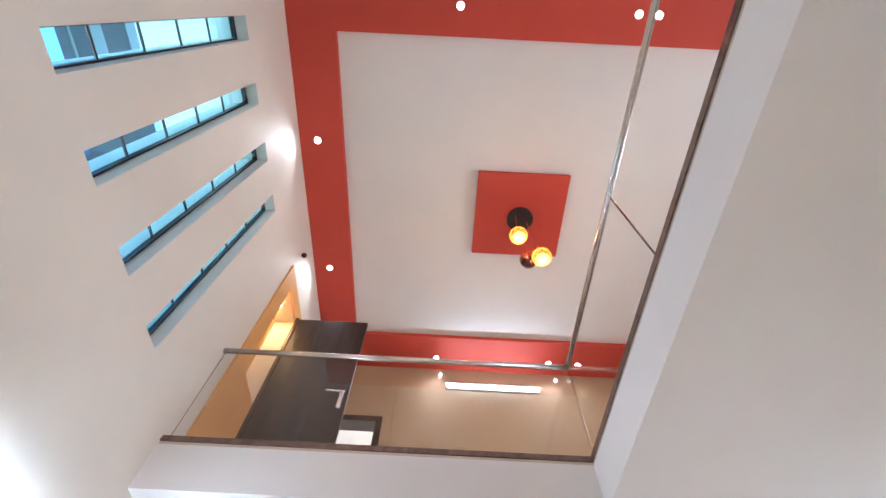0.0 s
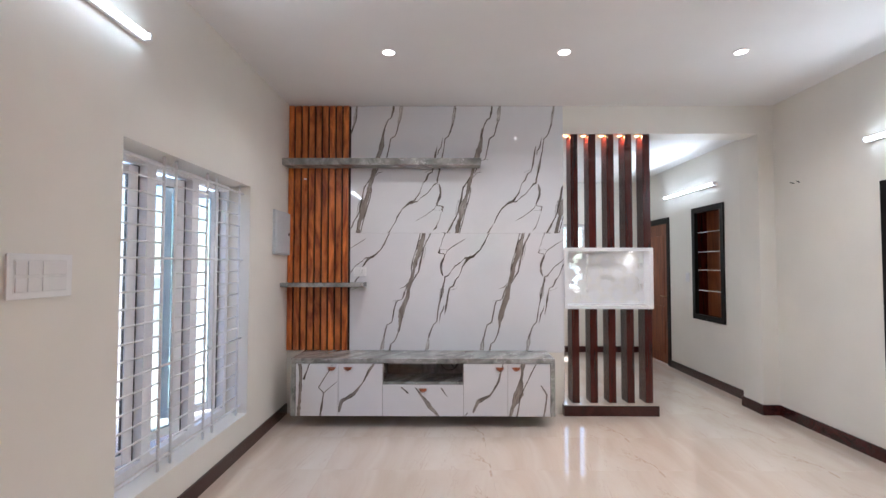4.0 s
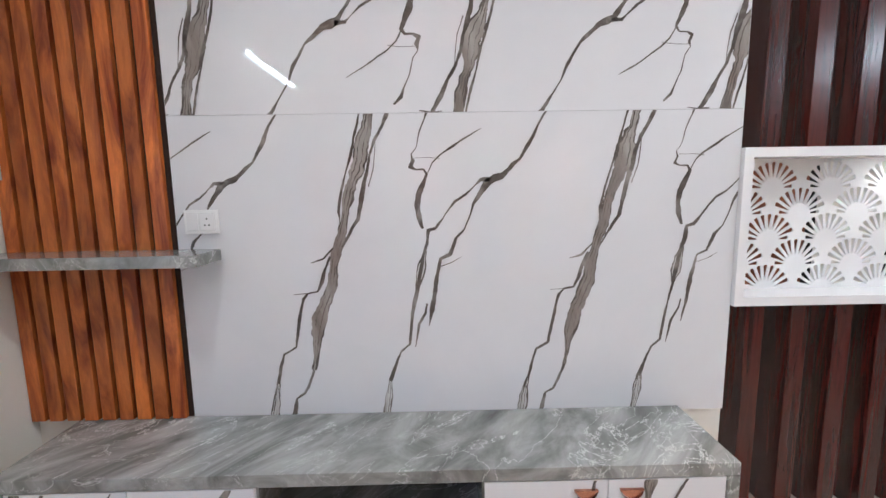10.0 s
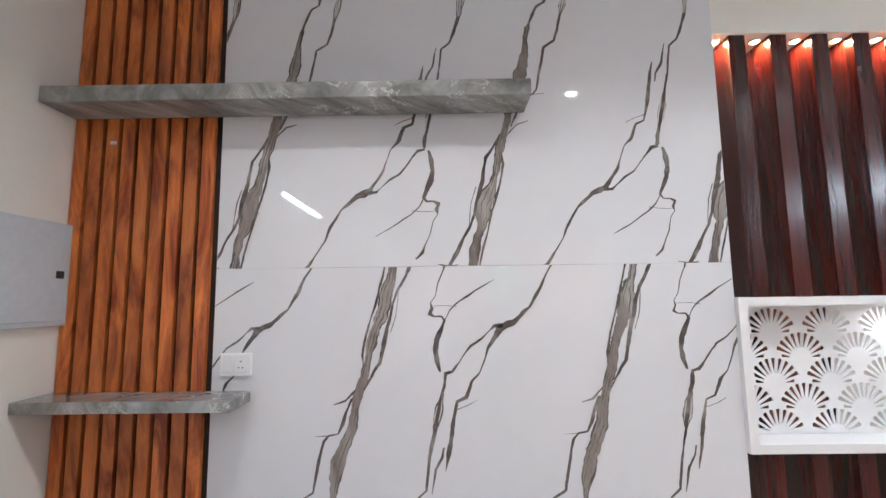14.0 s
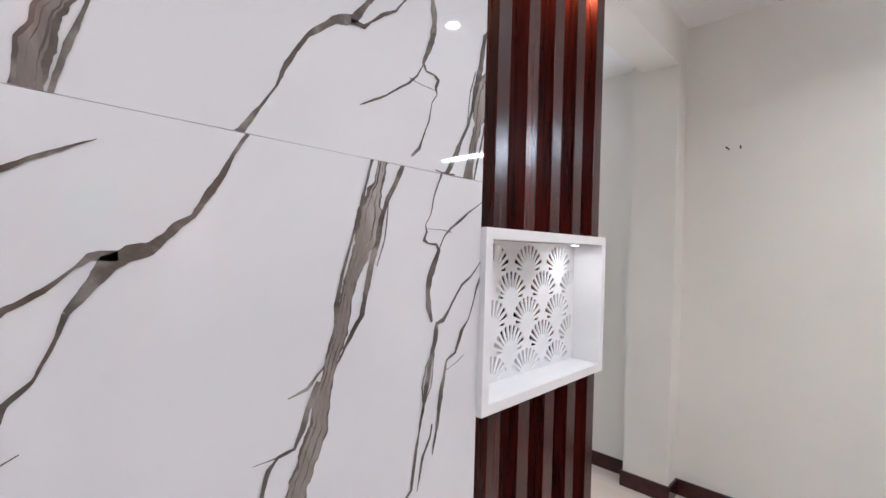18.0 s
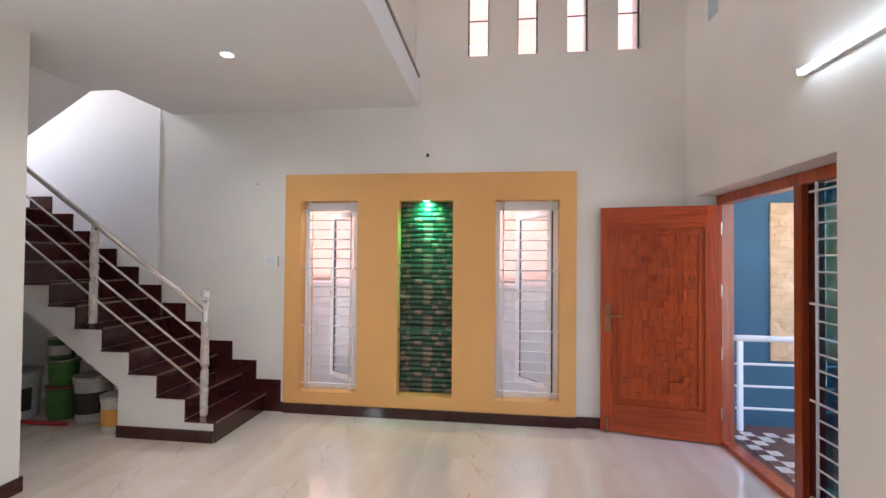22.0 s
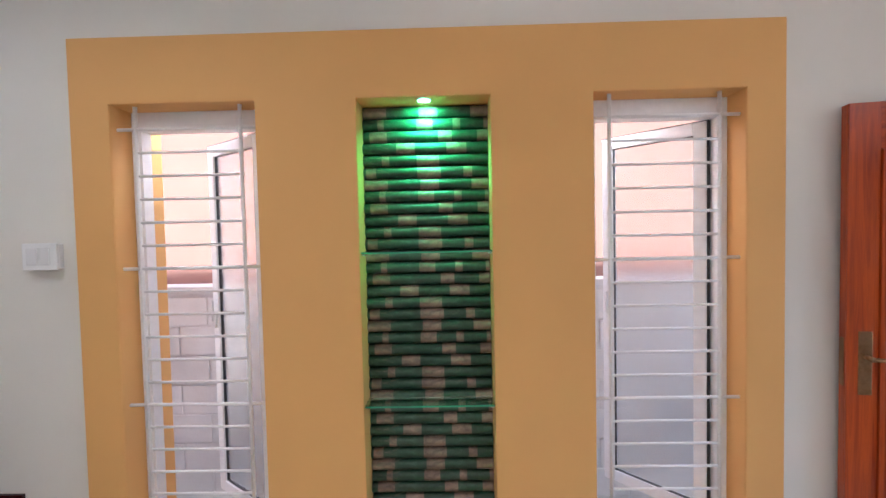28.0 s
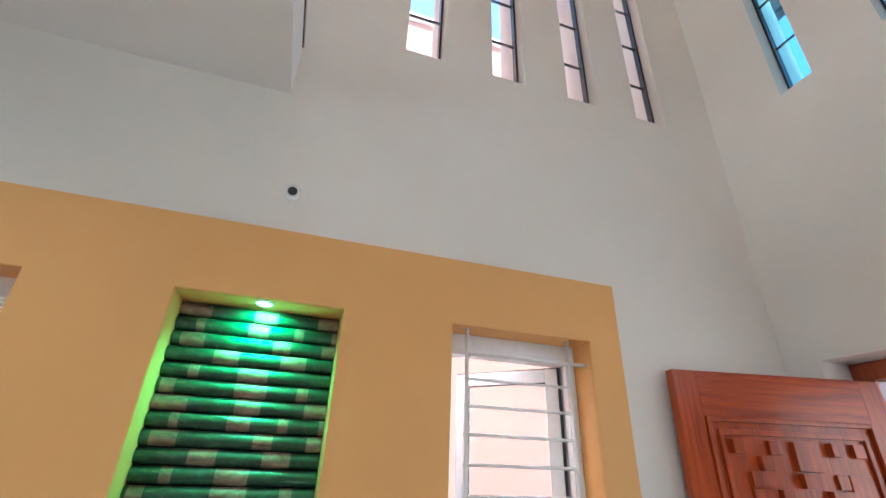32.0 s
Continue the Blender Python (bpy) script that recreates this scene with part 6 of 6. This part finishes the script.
lone("wall_peg", tube_bm(bmesh.new(), (4.167, Y_S + 0.001, 2.31), (4.167, Y_S + 0.012, 2.31), 0.006, 8), M["plastic_dark"], "tiny dark peg in the wall above the switch", "wall fitting")

# ---- paint buckets under the stairs ----
def bucket(x, y, z, r, h, body, lid, band=None, label="used white plastic paint bucket with lid"):
    t = thing("paint_bucket", (x, y, z), label, "bucket", "paint buckets under the stairs")
    part("tub", lathe(bmesh.new(), (x, y, z), [(r * 0.86, 0.0), (r * 0.88, 0.01), (r * 0.97, h * 0.82), (r * 1.03, h * 0.83), (r * 1.03, h * 0.87), (r, h * 0.88), (r, h * 0.94)], 24), body, t, smooth=False)
    part("lid", lathe(bmesh.new(), (x, y, z + h * 0.94), [(r * 1.06, 0.0005), (r * 1.06, h * 0.05), (r * 0.98, h * 0.06), (r * 0.94, h * 0.045)], 24), lid, t, smooth=False)
    if band:
        bm = bmesh.new()
        lo, hi = [], []
        for i in range(9):
            a = math.radians(60 + i * 14)
            q = r * 0.94 + 0.004
            lo.append(bm.verts.new((x + q * 0.98 * math.cos(a), y + q * 0.98 * math.sin(a), z + h * 0.2)))
            hi.append(bm.verts.new((x + q * 1.03 * math.cos(a), y + q * 1.03 * math.sin(a), z + h * 0.66)))
        for i in range(8):
            bm.faces.new((lo[i], lo[i + 1], hi[i + 1], hi[i]))
        part("paper_label", bm, band, t, "printed paper label")
    return t


M["tub_white"] = plain("bucket_white", (0.50, 0.49, 0.46), 0.45, 0, 0.18, 14)
M["tub_green"] = plain("bucket_green", (0.05, 0.17, 0.03), 0.45, 0, 0.15, 14)
M["lid_white"] = plain("lid_soiled", (0.36, 0.35, 0.31), 0.5, 0, 0.25, 20)
M["lid_red"] = plain("lid_red", (0.28, 0.03, 0.03), 0.5, 0, 0.2, 20)
M["lab_orange"] = plain("label_orange", (0.70, 0.33, 0.07), 0.5)
M["lab_dark"] = plain("label_dark", (0.03, 0.025, 0.022), 0.5)
M["red_plastic"] = plain("red_plastic", (0.45, 0.025, 0.03), 0.4)
bucket(5.10, -4.30, 0.0, 0.115, 0.33, M["tub_white"], M["lid_white"], M["lab_orange"], "small white paint bucket with orange label and lid")
bucket(5.54, -4.52, 0.0, 0.16, 0.43, M["tub_white"], M["lid_white"], M["lab_dark"], "white paint bucket with black label and soiled lid")
bucket(5.87, -4.52, 0.0, 0.135, 0.32, M["tub_green"], M["lid_red"], M["tub_green"], "green paint bucket with red lid")
bucket(5.86, -4.51, 0.321, 0.125, 0.25, M["tub_green"], M["lid_white"], M["tub_green"], "green paint bucket with soiled grey lid, stacked on another")
bucket(5.89, -4.52, 0.572, 0.115, 0.2, M["tub_green"], M["lid_white"], M["tub_white"], "green and white paint bucket on top of the stack")
bucket(6.26, -4.44, 0.0, 0.165, 0.46, M["tub_white"], M["lid_white"], M["lab_dark"], "large white paint bucket with dark label and lid")
lone("red_pole", tube_bm(bmesh.new(), (5.62, -4.32, 0.018), (6.5, -4.30, 0.018), 0.018, 10), M["red_plastic"], "red plastic pole lying on the floor", "pole", smooth=True)

# lit recess upstairs and the sunshade outside the slits
downlight(-0.12, -1.84, 5.449, M["warm"], 0.6, (1.0, 0.62, 0.25), 0.022, "recess_spotlight", "tiny warm spotlight in the upper orange recess, lit")
setting("ceiling_sunshade", boxed(-1.38, -WALL_T - 0.001, -5.6, 0.6, 6.2, 6.32), M["white"], "white painted sunshade slab outside the slit windows", "ceiling")
pg = thing("pergola", (-1.85, -3.6, 6.2), "dark slate-blue roof pergola of parallel beams", "pergola")
M["slate"] = paint("slate_paint", (0.035, 0.05, 0.075), 0.6, 0.15)
for x0, x1 in ((-1.70, -1.47), (-2.0, -1.83), (-2.15, -2.04)):
    part("beam", boxed(x0, x1, -5.6, -3.62, 6.2, 6.4), M["slate"], pg)
part("slab", boxed(-2.22, -1.45, -3.6, -3.0, 6.2, 6.4), M["slate"], pg)
for y in (-5.6, -3.0):
    part("cross_beam", boxed(-2.4, -1.3805, y - 0.12, y - 0.0005, 6.19, 6.41), M["slate"], pg)

# ---- porch ----
# unseen slab added over the porch to keep sun off its wall
setting("ceiling_porch_shade", boxed(-3.4, -WALL_T - 0.001, -6.3, -4.9, 2.75, 2.9), M["white"], "unseen white slab added to shade the porch", "ceiling")
pv = setting("pavement", pierced("z", -0.30, -0.012, -3.2, -WALL_T - 0.001, -5.3, -0.4), M["tile_dark"], "dark red tiled porch floor", "porch floor")
M["clad"] = stone("sandstone", [(0.3, (0.50, 0.30, 0.15)), (0.7, (0.74, 0.52, 0.31))], 5, 0.75)
tm = {c: mesh_of(boxed(0, 0.097, 0, 0.097, 0, 0.008), "porch_tile", M[c]) for c in ("tile_dark", "tile_light")}
for i in range(24):
    for j in range(2):
        for (px, py) in ((-WALL_T - 0.22 - 0.1 * j, -5.1 + 0.1 * i), (-WALL_T - 0.42 - 0.1 * i, -5.1 + 0.1 * j)):
            ob = new("porch_tile", tm["tile_light" if (i + j) % 2 else "tile_dark"])
            ob.parent = pv
            ob.location = (px, py, -0.0115)
pw = thing("porch_wall", (-2.1, -6.15, -0.35), "teal painted porch wall with sandstone cladding", "wall")
part("wall", boxed(-3.4, -0.45, -6.3, -6.1, -0.35, 3.4), M["teal"], pw, "teal rough plaster")
rr = random.Random(3)
z = 0.45
while z < 2.2:
    h = rr.choice((0.055, 0.07, 0.085))
    x = -2.6
    while x < -1.34:
        w = min(rr.uniform(0.15, 0.45), -1.33 - x)
        part("cladding_stone", boxed(x, x + w - 0.002, -6.0995, -6.075 + rr.uniform(-0.005, 0.005), z, z + h - 0.002), M["clad"], pw)
        x += w
    z += h
wl = thing("porch_lamp", (-1.65, -6.05, 2.07), "small round porch wall spotlight, lit", "wall lamp")
part("lamp_body", tube_bm(bmesh.new(), (-1.65, -6.07, 2.10), (-1.65, -6.0, 2.09), 0.03, 14), M["white_metal"], wl)
part("lamp_glass", lathe(bmesh.new(), (-1.65, -5.99, 2.05), [(0.02, 0), (0.035, 0.015), (0.02, 0.03)], 14), M["lamp"], wl)
pr = thing("porch_railing", (-1.3, -5.15, 0), "white painted steel porch railing", "railing")
for x in (-0.54, -1.5, -2.46):
    part("post", boxed(x - 0.02, x + 0.02, -5.17, -5.13, -0.011, 0.86, bevel=0.003), M["white_metal"], pr)
for zc, h in ((0.845, 0.03), (0.607, 0.012), (0.402, 0.012), (0.197, 0.012)):
    part("rail", tube_bm(bmesh.new(), (-0.50, -5.15, zc), (-3.1, -5.15, zc), h, 10), M["white_metal"], pr, smooth=True)
# lamps added out of sight above the south lintels to brighten the reveals
for x0, x1 in SWIN:
    area("reveal_fill_lamp", look(((x0 + x1) / 2, Y_S - 0.40, SWIN_Z[1] + 0.10), ((x0 + x1) / 2, Y_S + 0.5, 0.5)), x1 - x0, 0.16, 1.6, (0.95, 0.97, 1.0))
# added lamp at the unseen, assumed landing window, standing in for sky light
area("stair_sky_fill", look((X_ST - 0.02, -4.05, 4.0), (5.0, -4.3, 3.0)), 2.7, 1.25, 11.0, (1.0, 0.91, 0.83))
# marble floor tiles
TX, TY = 1.2, 0.6
fl = bpy.data.objects["floor"]
shapes = {}
for i in range(-1, 8):
    for j in range(-10, 7):
        x0, x1 = max(i * TX - 0.5, -0.199), min((i + 1) * TX - 0.5, X_ST)
        y0, y1 = max(j * TY + 0.02, Y_S), min((j + 1) * TY + 0.02, Y_END)
        if x1 - x0 < 0.01 or y1 - y0 < 0.01:
            continue
        key = (round(x1 - x0, 3), round(y1 - y0, 3))
        if key not in shapes:
            shapes[key] = mesh_of(boxed(0, key[0] - 0.0006, 0, key[1] - 0.0006, -0.0095, 0.0), "floor_tile", M["floor"])
        ob = new("floor_tile", shapes[key])
        ob.parent = fl
        ob.location = (x0, y0, 0)
